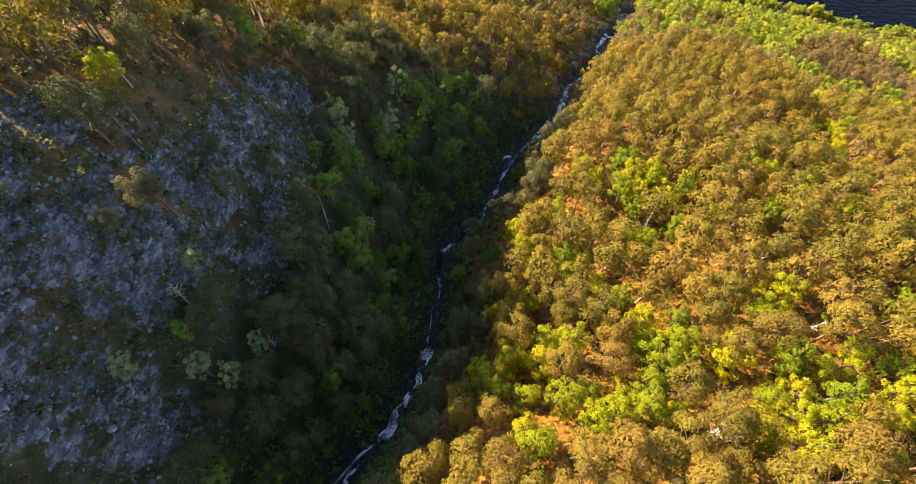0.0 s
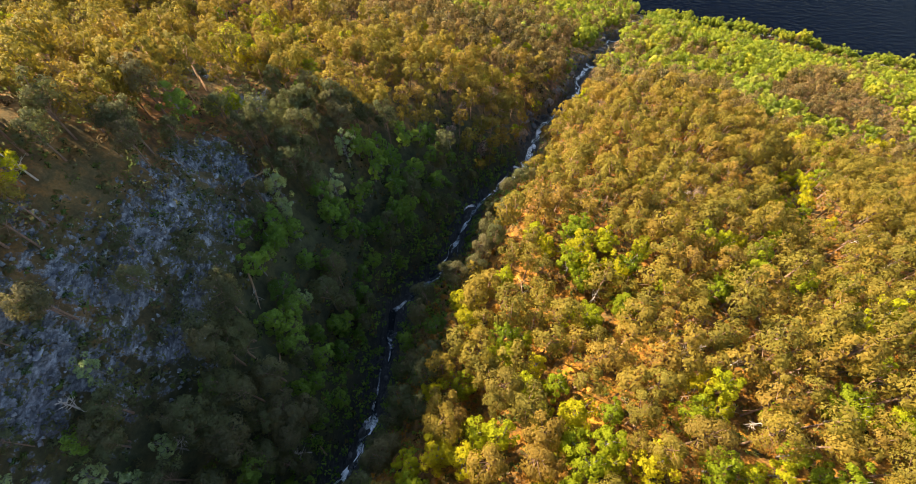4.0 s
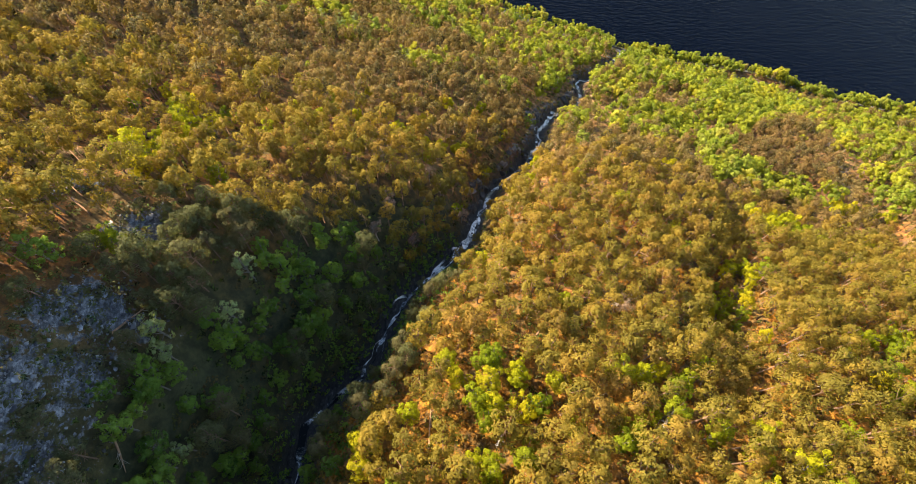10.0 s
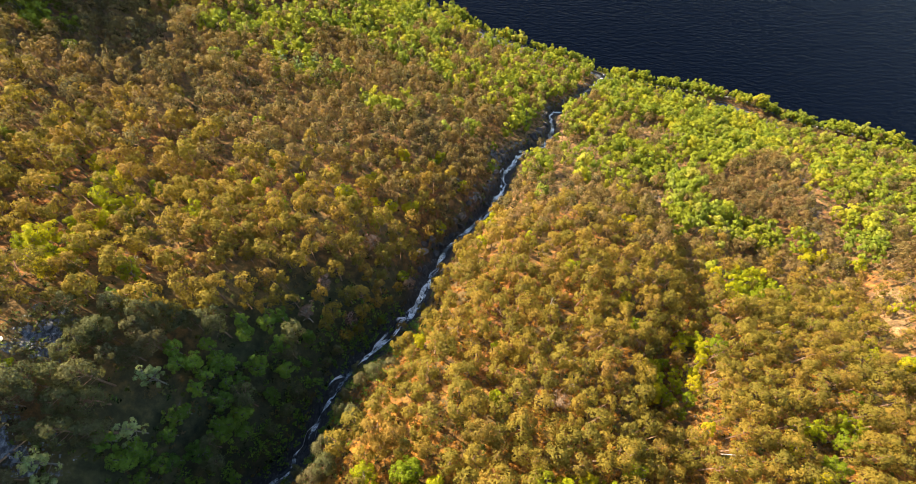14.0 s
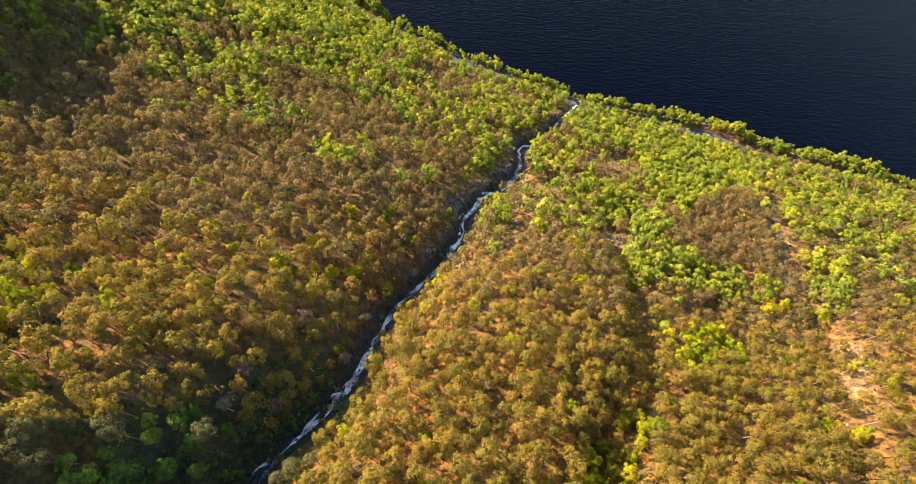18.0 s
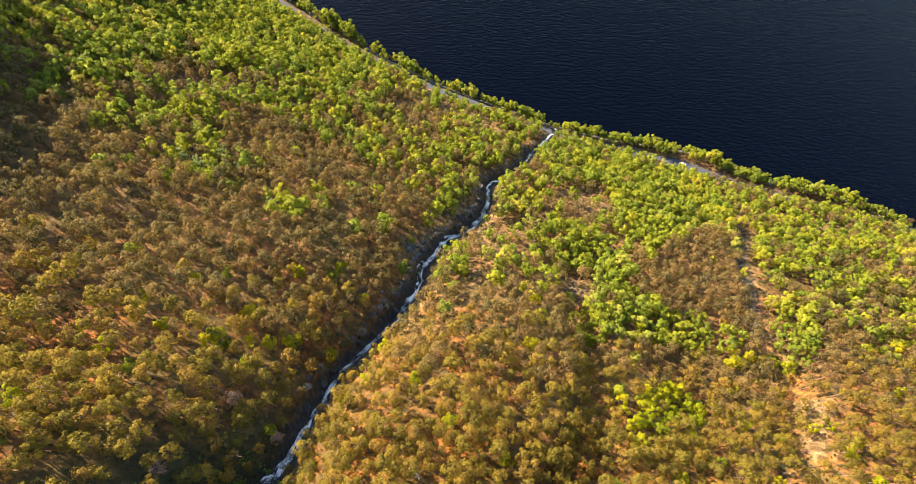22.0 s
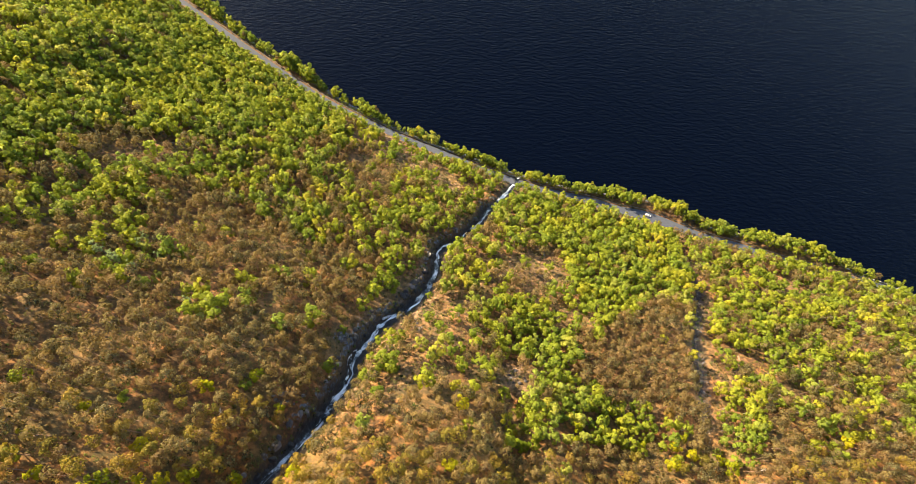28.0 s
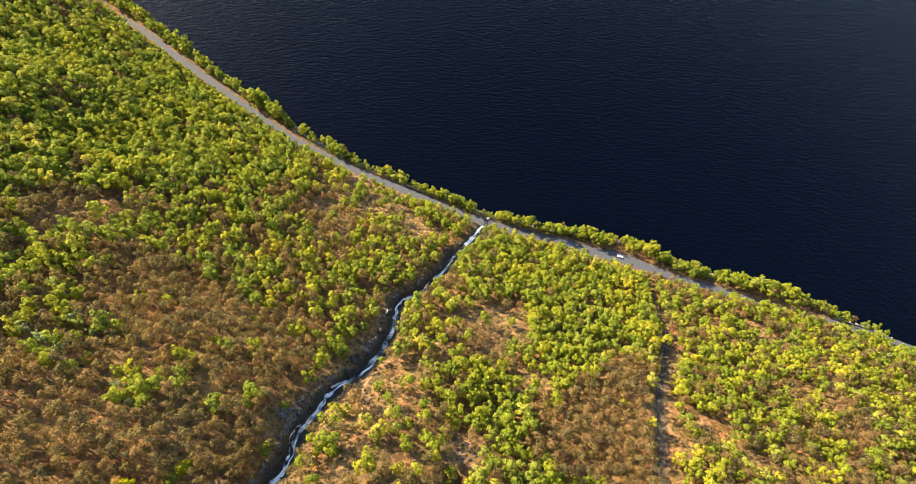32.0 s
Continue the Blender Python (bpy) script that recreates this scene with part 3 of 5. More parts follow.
lx = np.r_[-4000, -1500, np.arange(-300, 800, 50), 1500, 4000].astype(float)
LX, LY = np.meshgrid(lx, np.r_[150.0, 250, 400, 600, 900, 1500, 4500])
lake = link_mesh("water", np.stack([LX.ravel(), LY.ravel(), 0 * LX.ravel()], 1), grid_faces(len(lx), 7), [M_LAKE])
tagged(lake, "deep navy lake surface with fine wind ripples", "water", kind="structure")


def ribbon(name, line, half, lift, mat, z=None, cols=3, crown=0.0):
    """A strip along a line; half is a width or an array of them."""
    d = np.gradient(line, axis=0)
    d /= np.linalg.norm(d, axis=1)[:, None]
    side = np.stack([-d[:, 1], d[:, 0]], 1)
    u = np.linspace(-1, 1, cols)
    half = np.broadcast_to(half, len(line))
    P = line[:, None, :] + side[:, None, :] * (u[None, :, None] * half[:, None, None])
    zz = (land(P[..., 0], P[..., 1]) if z is None else np.full(P.shape[:2], z)) + lift - crown * u**2
    V = np.concatenate([P, zz[..., None]], -1).reshape(-1, 3)
    return link_mesh(name, V, grid_faces(cols, len(line)), [mat], smooth_faces=True)


road_line = spline(ROAD, 4.0)
RW = 2.75 + 1.9 * np.exp(-(((road_line[:, 0] - 250) / 30) ** 2)) + 0.8 * np.exp(-(((road_line[:, 0] - 158) / 18) ** 2))
road = tagged(ribbon("road", road_line, RW, 0.12, M_ASPHALT, ROAD_Z, 5, 0.06), "worn grey asphalt road along the lake shore", "road", kind="structure")

# stream: a broken band of white water
s_line = spline(STREAM, 1.0)
tt = np.arange(len(s_line))
s_line = s_line + np.stack([1.0 * wave(tt, 0 * tt, 26, 41) + 0.5 * wave(tt, 0 * tt, 9, 42), 0.5 * wave(tt, 0 * tt, 17, 43)], 1)
s_half = np.clip(0.62 + 0.4 * np.sin(tt * 0.21) * np.sin(tt * 0.083 + 1) + 0.35 * np.sin(tt * 0.61 + 0.7) * np.sin(tt * 0.19), 0.22, 1.25)
g_ = np.gradient(s_line, axis=0)
g_ /= np.linalg.norm(g_, axis=1)[:, None]
n_ = np.stack([-g_[:, 1], g_[:, 0]], 1)
stream = None
for k_, (amp, ph, wid) in enumerate(((0.25, 0.0, 0.8), (1.25, 1.7, 0.55), (1.7, 4.1, 0.42))):
    braid = s_line + n_ * (amp * wave(tt, 0 * tt, 21 + 6 * k_, 44 + k_) + 0.3 * amp * wave(tt, 0 * tt, 7, 47 + k_))[:, None]
    half = np.clip(wid * (0.85 + 1.0 * wave(tt, 0 * tt, 24, 50 + k_) + 0.5 * wave(tt, 0 * tt, 8, 53 + k_)), 0.06 if k_ else 0.2, 1.5) * (0.66 + 0.34 * smooth(150, 185, braid[:, 1]))
    piece = ribbon("stream_water" if k_ == 0 else "side_channel", braid[:-8], half[:-8], 0.38 - 0.04 * k_, M_STREAM, None, 5, 0.1)
    fall = np.abs(np.gradient(land(braid[:, 0], braid[:, 1])))[:-8]
    foam = np.repeat(np.clip(0.06 + 0.55 * (fall - 0.3) + 0.26 * wave(tt, 0 * tt, 34, 56 + k_)[:-8] + 0.22 * wave(tt, 0 * tt, 11, 59 + k_)[:-8], -0.14, 0.5), 5)
    piece.data.attributes.new("foam", "FLOAT", "POINT").data.foreach_set("value", foam.astype(np.float32))
    if stream is None:
        stream = tagged(piece, "white tumbling mountain stream between dark wet rocks", "stream", kind="structure")
    else:
        piece.parent = stream

# ---- trees ----
def unit(v):
    return v / np.linalg.norm(v, axis=1)[:, None]


def leaf_cloud(rng, centres, radii, per, size, flat=0.6, thin=0.6, middle=None, stretch=(1, 1, 1), ragged=0.3, brush=0.0):
    """Pointed leaves or needle sprays over the outer side of rounded clumps: vertices of triangles and their soft normals.
    brush: how far the sprays stand upright."""
    n = len(centres) * per
    c = np.repeat(centres, per, 0)
    r = np.repeat(radii, per)[:, None]
    out = np.array([0.0, 0.0, 1.0]) if middle is None else unit((c - middle) / stretch)
    v = unit(rng.normal(size=(n, 3)) + 0.75 * out)
    p = c + v * r * rng.uniform(0.6, 1.06, (n, 1)) * np.array([1, 1, flat])
    dome = np.broadcast_to(out, v.shape) if middle is None else unit((p - middle) / stretch)
    nrm = unit(v + 0.5 * dome + rng.normal(size=(n, 3)) * 0.4)
    a = np.cross(nrm, rng.normal(size=(n, 3)) + brush * np.cross(nrm, (0.0, 0.0, 1.0)))
    a = unit(a)
    b = np.cross(nrm, a)
    s = size * rng.uniform(0.6, 1.4, (n, 1))
    soft = unit(0.75 * dome + 0.42 * v + rng.normal(size=(n, 3)) * ragged)
    return np.stack([p + a * s, p - a * s * 0.6 + b * s * thin, p - a * s * 0.6 - b * s * thin], 1).reshape(-1, 3), np.repeat(soft, 3, 0)


def tube(path, radii, sides):
    """Quads round a path of points."""
    path, out, faces = np.asarray(path, float), [], []
    for i, (p, r) in enumerate(zip(path, radii)):
        d = path[min(i + 1, len(path) - 1)] - path[max(i - 1, 0)]
        d = d / np.linalg.norm(d)
        a = np.cross(d, (0.31, 0.95, 0.07))
        a /= np.linalg.norm(a)
        b = np.cross(d, a)
        for k in range(sides):
            w = 6.2832 * k / sides
            out.append(p + r * (math.cos(w) * a + math.sin(w) * b))
    for i in range(len(path) - 1):
        for k in range(sides):
            k2 = (k + 1) % sides
            faces.append((i * sides + k, i * sides + k2, (i + 1) * sides + k2, (i + 1) * sides + k))
    faces = np.array(faces)
    return np.array(out), np.vstack([faces[:, :3], faces[:, [0, 2, 3]]])


def joined(pieces):
    vs, fs, n = [], [], 0
    for v, f in pieces:
        vs.append(v)
        fs.append(f + n)
        n += len(v)
    return np.vstack(vs), np.vstack(fs)


def tree_form(kind, seed, clumps, per, size, limbs):
    """Wood (vertices, faces), leaf vertices and leaf normals of one tree, about its foot."""
    rng = np.random.RandomState(seed)
    if kind == "pine":
        h, R, low, thin, ragged, brush = rng.uniform(9.0, 12.0), rng.uniform(1.95, 2.55), rng.uniform(0.34, 0.44), 0.46, 0.3, 1.2
    elif kind == "birch":
        h, R, low, thin, ragged, brush = rng.uniform(7.0, 9.5), rng.uniform(1.9, 2.5), rng.uniform(0.18, 0.26), 0.6, 0.34, 0.3
    else:
        h, R, low, thin, ragged, brush = rng.uniform(9, 12), rng.uniform(1.8, 2.3), 0.25, 0.5, 0.45, 0.5
    bend = rng.normal(size=2) * 0.5
    ring = 5 if limbs > 6 else 3
    stem = [np.array([bend[0] * u * u, bend[1] * u * u, h * 0.95 * u]) for u in np.linspace(0, 1, ring)]
    stem[0][2] = -0.6
    wood = [tube(stem, np.linspace(0.17, 0.03, ring), ring)]
    # lobes over a lopsided dome
    semi = np.array([R, R, h * (1 - low) * 0.56])
    mid = np.array([bend[0] * 0.6, bend[1] * 0.6, h - semi[2]])
    k = np.arange(clumps) + 0.5
    up = 1 - k / clumps * (1.45 if kind == "pine" else 1.75)
    ang = rng.uniform(0, 6.28) + np.arange(clumps) * 2.4 + rng.normal(size=clumps) * 0.3
    side = np.sqrt(np.clip(1 - up**2, 0.02, 1)) * np.where(up < 0, 0.95 - 0.15 * up, 1.0)
    d = np.stack([np.cos(ang) * side, np.sin(ang) * side, up], 1)
    lop = 1 + 0.2 * np.cos(ang - rng.uniform(0, 6.28))
    reach = rng.uniform(0.5 if kind == "pine" else 0.35, 0.86 if kind == "pine" else 1.0, clumps) * lop
    c = mid + d * semi * reach[:, None]
    grow = (9.0 / clumps) ** 0.42
    cr = rng.uniform(0.8, 1.25, clumps) * R * (0.46 if kind == "pine" else 0.42 if kind == "birch" else 0.36) * grow
    if limbs:
        for j in rng.choice(clumps, min(limbs, clumps), False):
            a = np.array([bend[0] * 0.3, bend[1] * 0.3, max(c[j, 2] - 1.7, low * h * 0.85)])
            wood.append(tube([a, (a + c[j]) / 2 + (0, 0, -0.1), c[j] + 0.2 * (c[j] - a)], [0.075, 0.05, 0.025], 3))
        if kind == "pine":
            for j in range(limbs // 2):
                z, w, q = h * rng.uniform(0.3, 0.55), rng.uniform(0, 6.28), rng.uniform(0.8, 1.9)
                a = np.array([bend[0] * 0.2, bend[1] * 0.2, z])
                wood.append(tube([a, a + q * np.array([math.cos(w), math.sin(w), rng.uniform(-0.1, 0.4)])], [0.045, 0.015], 3))
    lv, ln_ = leaf_cloud(rng, c, cr, per, size, 0.92, thin, mid - (0, 0, 0.35 * semi[2]), semi, ragged, brush)
    return joined(wood), lv, ln_


LEAF = {"pine": M_PINE_HAZE, "birch": M_BIRCH_HAZE, "aspen": M_PALE}
BARK = {"pine": M_PINEBARK, "birch": M_BIRCHBARK, "aspen": M_BIRCHBARK}

# where they stand: a jittered lattice over the slope that comes into view
rng = np.random.RandomState(11)
STEP = 4.55
tx, ty = np.meshgrid(np.arange(-250, 560, STEP), np.arange(-35, 640, STEP))
tx = tx + (np.arange(tx.shape[0]) % 2)[:, None] * STEP / 2
tx, ty = (tx + rng.uniform(-1.5, 1.5, tx.shape)).ravel(), (ty + rng.uniform(-1.5, 1.5, tx.shape)).ravel()
ex, ey = rng.uniform(-120, 0, 620), rng.uniform(-12, 150, 620)
tx, ty = np.r_[tx, ex], np.r_[ty, ey]
d_road, d_shore, d_stream, d_ditch = offset(tx, ty, ROAD), -offset(tx, ty, SHORE), offset(tx, ty, STREAM), offset(tx, ty, DITCH)
second = np.arange(len(tx)) >= len(tx) - 620
luck = rng.uniform(size=tx.shape)
low_y = 0.62 * np.abs(tx - 60) * 0.35 - 25
seen = (ty > low_y) & (tx > -105 - 0.30 * np.clip(ty - 60, 0, 600)) & (tx < 125 + 1.2 * (ty + 5)) & (tx < 545)
seen &= ty > np.where(tx > 60, (tx - 60) * 0.62 - 20, -40)
seen &= ty > np.where(tx < -40, (-40 - tx) * 0.55 - 20, -40)
keep = seen & (d_shore > 0.8) & (np.abs(d_road) > np.where(d_road > 0, 4.8, 6.0 - 2.4 * smooth(315, 335, tx)) + 2.2 * np.exp(-(((tx - 250) / 30) ** 2))) & (np.abs(d_stream) > 4.0 - 1.5 * smooth(85, 100, ty) * (1 - smooth(140, 155, ty)) + np.where(d_stream > 0, 3.6 + 3.0 * wave(tx, ty, 24, 63), 1.0) * smooth(160, 190, ty)) & ((d_ditch > 1.4 + 1.8 * smooth(180, 195, ty) + 2.6 * smooth(190, 205, ty) * (1 - smooth(258, 272, ty)) + 1.2 * wave(ty, 0 * ty, 40, 71)) | (d_ditch < -1.4 - 1.8 * smooth(180, 195, ty) - 3.0 * smooth(190, 205, ty) * (1 - smooth(255, 268, ty))))
keep &= ~second | ((d_stream > 4) & (d_stream < np.where(luck > 0.75, 100, 46)) & (ty < 140) & (rng.uniform(size=tx.shape) > 1.6 * bare_at(tx, ty)))
keep &= luck > 0.95 * blob(tx, ty, OPEN)
keep &= rng.uniform(size=tx.shape) > np.where(ty < 110, 0.9, 0.2) * np.clip(bare_at(tx, ty) * 1.9 - 0.12, 0, 1)
share, density = stand(tx, ty)
keep &= rng.uniform(size=tx.shape) < 0.94 * density
birchy = np.where((share > 0.1) & (share < 0.9), share + 0.3 * wave(tx, ty, 15, 12), share)
birchy = np.maximum.reduce([birchy, 0.95 * (blob(tx, ty, GROVES_MIDDLE) > 0.37), 0.9 * (blob(tx, ty, GROVES_NEAR) > 0.37), 0.9 * (blob(tx, ty, RAVINE_GROVES) > 0.37), 0.95 * (d_shore < 24), 0.02 + 0 * tx, 0.3 * (d_stream > 0) * np.exp(-((d_stream / 20) ** 2)) * (ty < 105), 0.1 * (d_stream < -6) * (ty < 60)])
is_birch = rng.uniform(size=tx.shape) < birchy
# single birches, each with room of its own
for ex, ey in BIRCH_AT:
    keep &= (tx - ex) ** 2 + (ty - ey) ** 2 > 2.6**2
for ex, ey in BUDDING:
    keep &= (tx - ex) ** 2 + (ty - ey) ** 2 > 2.4**2
for ex, ey, es in ASPENS:
    keep &= (tx - ex) ** 2 + (ty - ey) ** 2 > (2.6 * es) ** 2
sx_, sy_ = np.array(BIRCH_AT, float).T
tx, ty = np.r_[tx, sx_], np.r_[ty, sy_]
keep, is_birch = np.r_[keep, np.ones(len(sx_), bool)], np.r_[is_birch, np.ones(len(sx_), bool)]
# a belt of birches between road and lake
belt = spline(SHORE[2:23], 2.6)
bd = np.gradient(belt, axis=0)
bd /= np.linalg.norm(bd, axis=1)[:, None]
for lo, hi in ((0.4, 2.2), (3.2, 5.5)):
    o = rng.uniform(lo, hi, len(belt))
    ex, ey = belt[:, 0] + bd[:, 1] * o + rng.normal(size=len(belt)), belt[:, 1] - bd[:, 0] * o + rng.normal(size=len(belt)) * 0.6
    ok = (offset(ex, ey, ROAD) > 5.0 + 2.2 * np.exp(-(((ex - 250) / 30) ** 2))) & (rng.uniform(size=len(ex)) > 0.3 + 0.35 * wave(ex, ey, 40, 95) + 0.2 * (ex < 120) + 0.45 * (ex > 385) * (lo < 1) + 0.3 * (np.abs(ex - 337) < 15))
    tx, ty = np.r_[tx, ex[ok]], np.r_[ty, ey[ok]]
    keep, is_birch = np.r_[keep, np.ones(ok.sum(), bool)], np.r_[is_birch, rng.uniform(size=ok.sum()) < 0.95]
d_road, d_stream = offset(tx, ty, ROAD), offset(tx, ty, STREAM)
tz = land(tx, ty)


# in the ravine, its shade is put into darker pines and greener birches
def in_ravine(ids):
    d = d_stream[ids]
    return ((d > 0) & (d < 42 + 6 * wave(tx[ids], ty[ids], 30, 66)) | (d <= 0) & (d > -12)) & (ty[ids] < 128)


tscale = rng.uniform(0.88, 1.38, tx.shape) * np.where(d_road > 0, 0.85 + 0.3 * wave(tx, ty, 34, 96), 0.7 + 0.3 * np.maximum(smooth(6, 16, -d_road), smooth(315, 335, tx))) * np.where(is_birch, 0.98 + 0.26 * smooth(150, 220, ty) + 0.2 * smooth(260, 300, ty) * (tx < 30), 1.0) * (0.6 + 0.4 * smooth(3, 9, np.abs(d_stream))) * (1 - 0.48 * np.clip(bare_at(tx, ty) * 1.3, 0, 1) * (tx > -53))
tscale *= np.where(in_ravine(np.arange(len(tx))), np.where(is_birch, 0.85, 0.95), 1.0)
tscale *= 1 + np.where(is_birch, 0.08, 0.15) * (1 - smooth(40, 115, ty)) * (1 - np.clip(bare_at(tx, ty) * 1.5, 0, 1))
tscale *= 1 + 0.08 * np.exp(-(((d_stream - 34) / 12) ** 2)) * (ty < 105) * (ty > 15)
tturn = rng.uniform(0, 6.28, tx.shape)
ttint = np.where(is_birch, (0.5 + 0.3 * wave(tx, ty, 60, 14) + rng.uniform(-0.22, 0.22, tx.shape)) % 1.0, np.clip(0.5 + 0.22 * wave(tx, ty, 45, 15) + rng.uniform(-0.4, 0.4, tx.shape), 0, 0.99))
NEAR_LIMIT = 300
groups = {}
for kind, sel in (("pine", keep & ~is_birch), ("birch", keep & is_birch)):
    ids = np.flatnonzero(sel)
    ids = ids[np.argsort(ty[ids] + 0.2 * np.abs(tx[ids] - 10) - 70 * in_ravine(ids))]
    groups[kind] = ids[:NEAR_LIMIT], ids[NEAR_LIMIT:]


def forest(name, kind, ids, label, clumps, per, size, limbs, leaf):
    """All the farther trees of a kind in one mesh."""
    forms = [tree_form(kind, 50 + k, clumps, per, size, limbs) for k in range(12)]
    V, F, T, MI, N, n = [], [], [], [], [], 0
    which = np.random.RandomState(3).randint(0, len(forms), len(ids))
    for k, ((wv, wf), lv, ln_) in enumerate(forms):
        mine = ids[which == k]
        base = np.vstack([wv, lv])
        soft = np.vstack([unit((wv - wv.mean(0)) * (1, 1, 0) + (0, 0, 0.3)), ln_])
        faces = np.vstack([wf, len(wv) + np.arange(len(lv)).reshape(-1, 3)])
        c, s = np.cos(tturn[mine])[:, None], np.sin(tturn[mine])[:, None]
        sc = tscale[mine][:, None]
        X = (base[:, 0] * c - base[:, 1] * s) * sc + tx[mine][:, None]
        Y = (base[:, 0] * s + base[:, 1] * c) * sc + ty[mine][:, None]
        Z = base[:, 2] * sc + tz[mine][:, None]
        V.append(np.stack([X, Y, Z], -1).reshape(-1, 3))
        N.append(np.stack([soft[:, 0] * c - soft[:, 1] * s, soft[:, 0] * s + soft[:, 1] * c, soft[:, 2] + 0 * c], -1).reshape(-1, 3))
        F.append((faces[None] + (n + np.arange(len(mine)) * len(base))[:, None, None]).reshape(-1, 3))
        T.append(np.repeat(ttint[mine], len(base)))
        MI.append(np.tile(np.r_[np.zeros(len(wf), int), np.ones(len(faces) - len(wf), int)], len(mine)))
        n += len(mine) * len(base)
    ob = link_mesh(name, np.vstack(V), np.vstack(F), [BARK[kind], leaf], mat_index=np.concatenate(MI), tint=np.concatenate(T), soft=np.vstack(N))
    return tagged(ob, label, "trees", kind="stuff")


def tree_thing(name, kind, seed, label, group, clumps=46, per=34, size=0.36, leaf=None):
    (wv, wf), lv, ln_ = tree_form(kind, seed, clumps, per, size, 14)
    top = new(name)
    link_mesh("trunk", wv, wf, [BARK[kind]], top, smooth_faces=True)
    link_mesh("crown", lv, np.arange(len(lv)).reshape(-1, 3), [leaf or LEAF[kind]], top, soft=ln_)
    return tagged(top, label, "tree", group)


def plant(name, kind, ids, labels, group, leaf=None):
    clumps, per, size = (13, 150, 0.19) if kind == "pine" else (26, 70, 0.19)
    masters = [tree_thing(name, kind, 200 + k, labels[k % len(labels)], group, clumps, per, size, leaf) for k in range(min(8, len(ids)))]
    for k, i in enumerate(ids):
        m = Matrix.Translation((tx[i], ty[i], tz[i])) @ Matrix.Rotation(tturn[i], 4, "Z") @ Matrix.Scale(tscale[i], 4)
        if k < len(masters):
            masters[k].matrix_basis = m
        else:
            o = copy_thing(masters[k % len(masters)], Matrix())
            o.matrix_basis = m


near_pine, near_birch = groups["pine"][0], groups["birch"][0]
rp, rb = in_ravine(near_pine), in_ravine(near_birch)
plant("pine_tree", "pine", near_pine[~rp], ["olive-brown Scots pine with a bare reddish trunk", "gnarled Scots pine with a rounded olive crown"], "pines by the upper stream", M_PINE_CLEAR)
plant("pine_tree", "pine", near_pine[rp], ["pine in the ravine, needles coloured dark for its shade"], "pines in the ravine", M_NEEDLES_SHADE)
plant("birch_tree", "birch", near_birch[~rb], ["bright yellow-green birch in young leaf", "small spreading birch with fresh green leaves"], "birches by the upper stream", M_BIRCH_CLEAR)
# birches by form, their leaves tinted for the shade
plant("alder_tree", "birch", near_birch[rb], ["leafy birch on the ravine side, tinted green for shade"], "alders in the ravine", M_BIRCH_SHADE)
# the farthest woods take the leaf colours with haze painted in
for kind, words, near_leaf, label in (("pine", "pine_forest", M_PINE_CLEAR, "dense olive-brown pine wood covering the slope"), ("birch", "birch_forest", M_BIRCH_CLEAR, "yellow-green birch wood in spring leaf")):
    ids = groups[kind][1]
    high = ty[ids] < 150
    mixed = ~high & (rng.uniform(size=len(ids)) > smooth(125, 205, ty[ids]))
    forest(words, kind, ids[high], label + " by the upper stream", 11, 54, 0.3 if kind == "pine" else 0.33, 5, near_leaf)
    forest(words, kind, ids[mixed], label + " halfway down", 9, 40, 0.38 if kind == "pine" else 0.44, 3, near_leaf)
    forest(words, kind, ids[~high & ~mixed], label, 9 if kind == "pine" else 11, 34 if kind == "pine" else 30, 0.4 if kind == "pine" else 0.46, 2 if kind == "pine" else 0, LEAF[kind])


# ---- pale aspens, dead trees and fallen trunks ----
def at_foot(x, y, turn=0.0, size=1.0, tilt=0.0, sink=0.0):
    z = float(land(np.array([x]), np.array([y]))[0])
    return Matrix.Translation((x, y, z - sink)) @ Matrix.Rotation(turn, 4, "Z") @ Matrix.Rotation(tilt, 4, "X") @ Matrix.Scale(size, 4)


aspens = [tree_thing("aspen_tree", "aspen", 400 + k, "tall pale grey-green aspen with a slender white trunk", "aspens in the ravine and wood", 26, 44, 0.2) for k in range(4)]
ra = np.random.RandomState(21)
for k, (x, y, s) in enumerate(ASPENS):
    m = at_foot(x, y, ra.uniform(0, 6.28), s)
    if k < 4:
        aspens[k].matrix_basis = m
    else:
        copy_thing(aspens[k % 4], Matrix()).matrix_basis = m


M_TWIGS = foliage("pinkish grey twigs and buds", [(0.0, (0.3, 0.19, 0.16)), (0.5, (0.4, 0.27, 0.22)), (1.0, (0.34, 0.24, 0.18))], 0.4, gaps=0.4)
budding = [tree_thing("budding_tree", "birch", 450 + k, "leafless tree with a haze of pinkish grey buds", "budding trees among the pines", 18, 60, 0.17, M_TWIGS) for k in range(3)]
for k, (x, y) in enumerate(BUDDING):
    m = at_foot(x, y, ra.uniform(0, 6.28), ra.uniform(0.85, 1.15))
    if k < 3:
        budding[k].matrix_basis = m
    else:
        copy_thing(budding[k % 3], Matrix()).matrix_basis = m


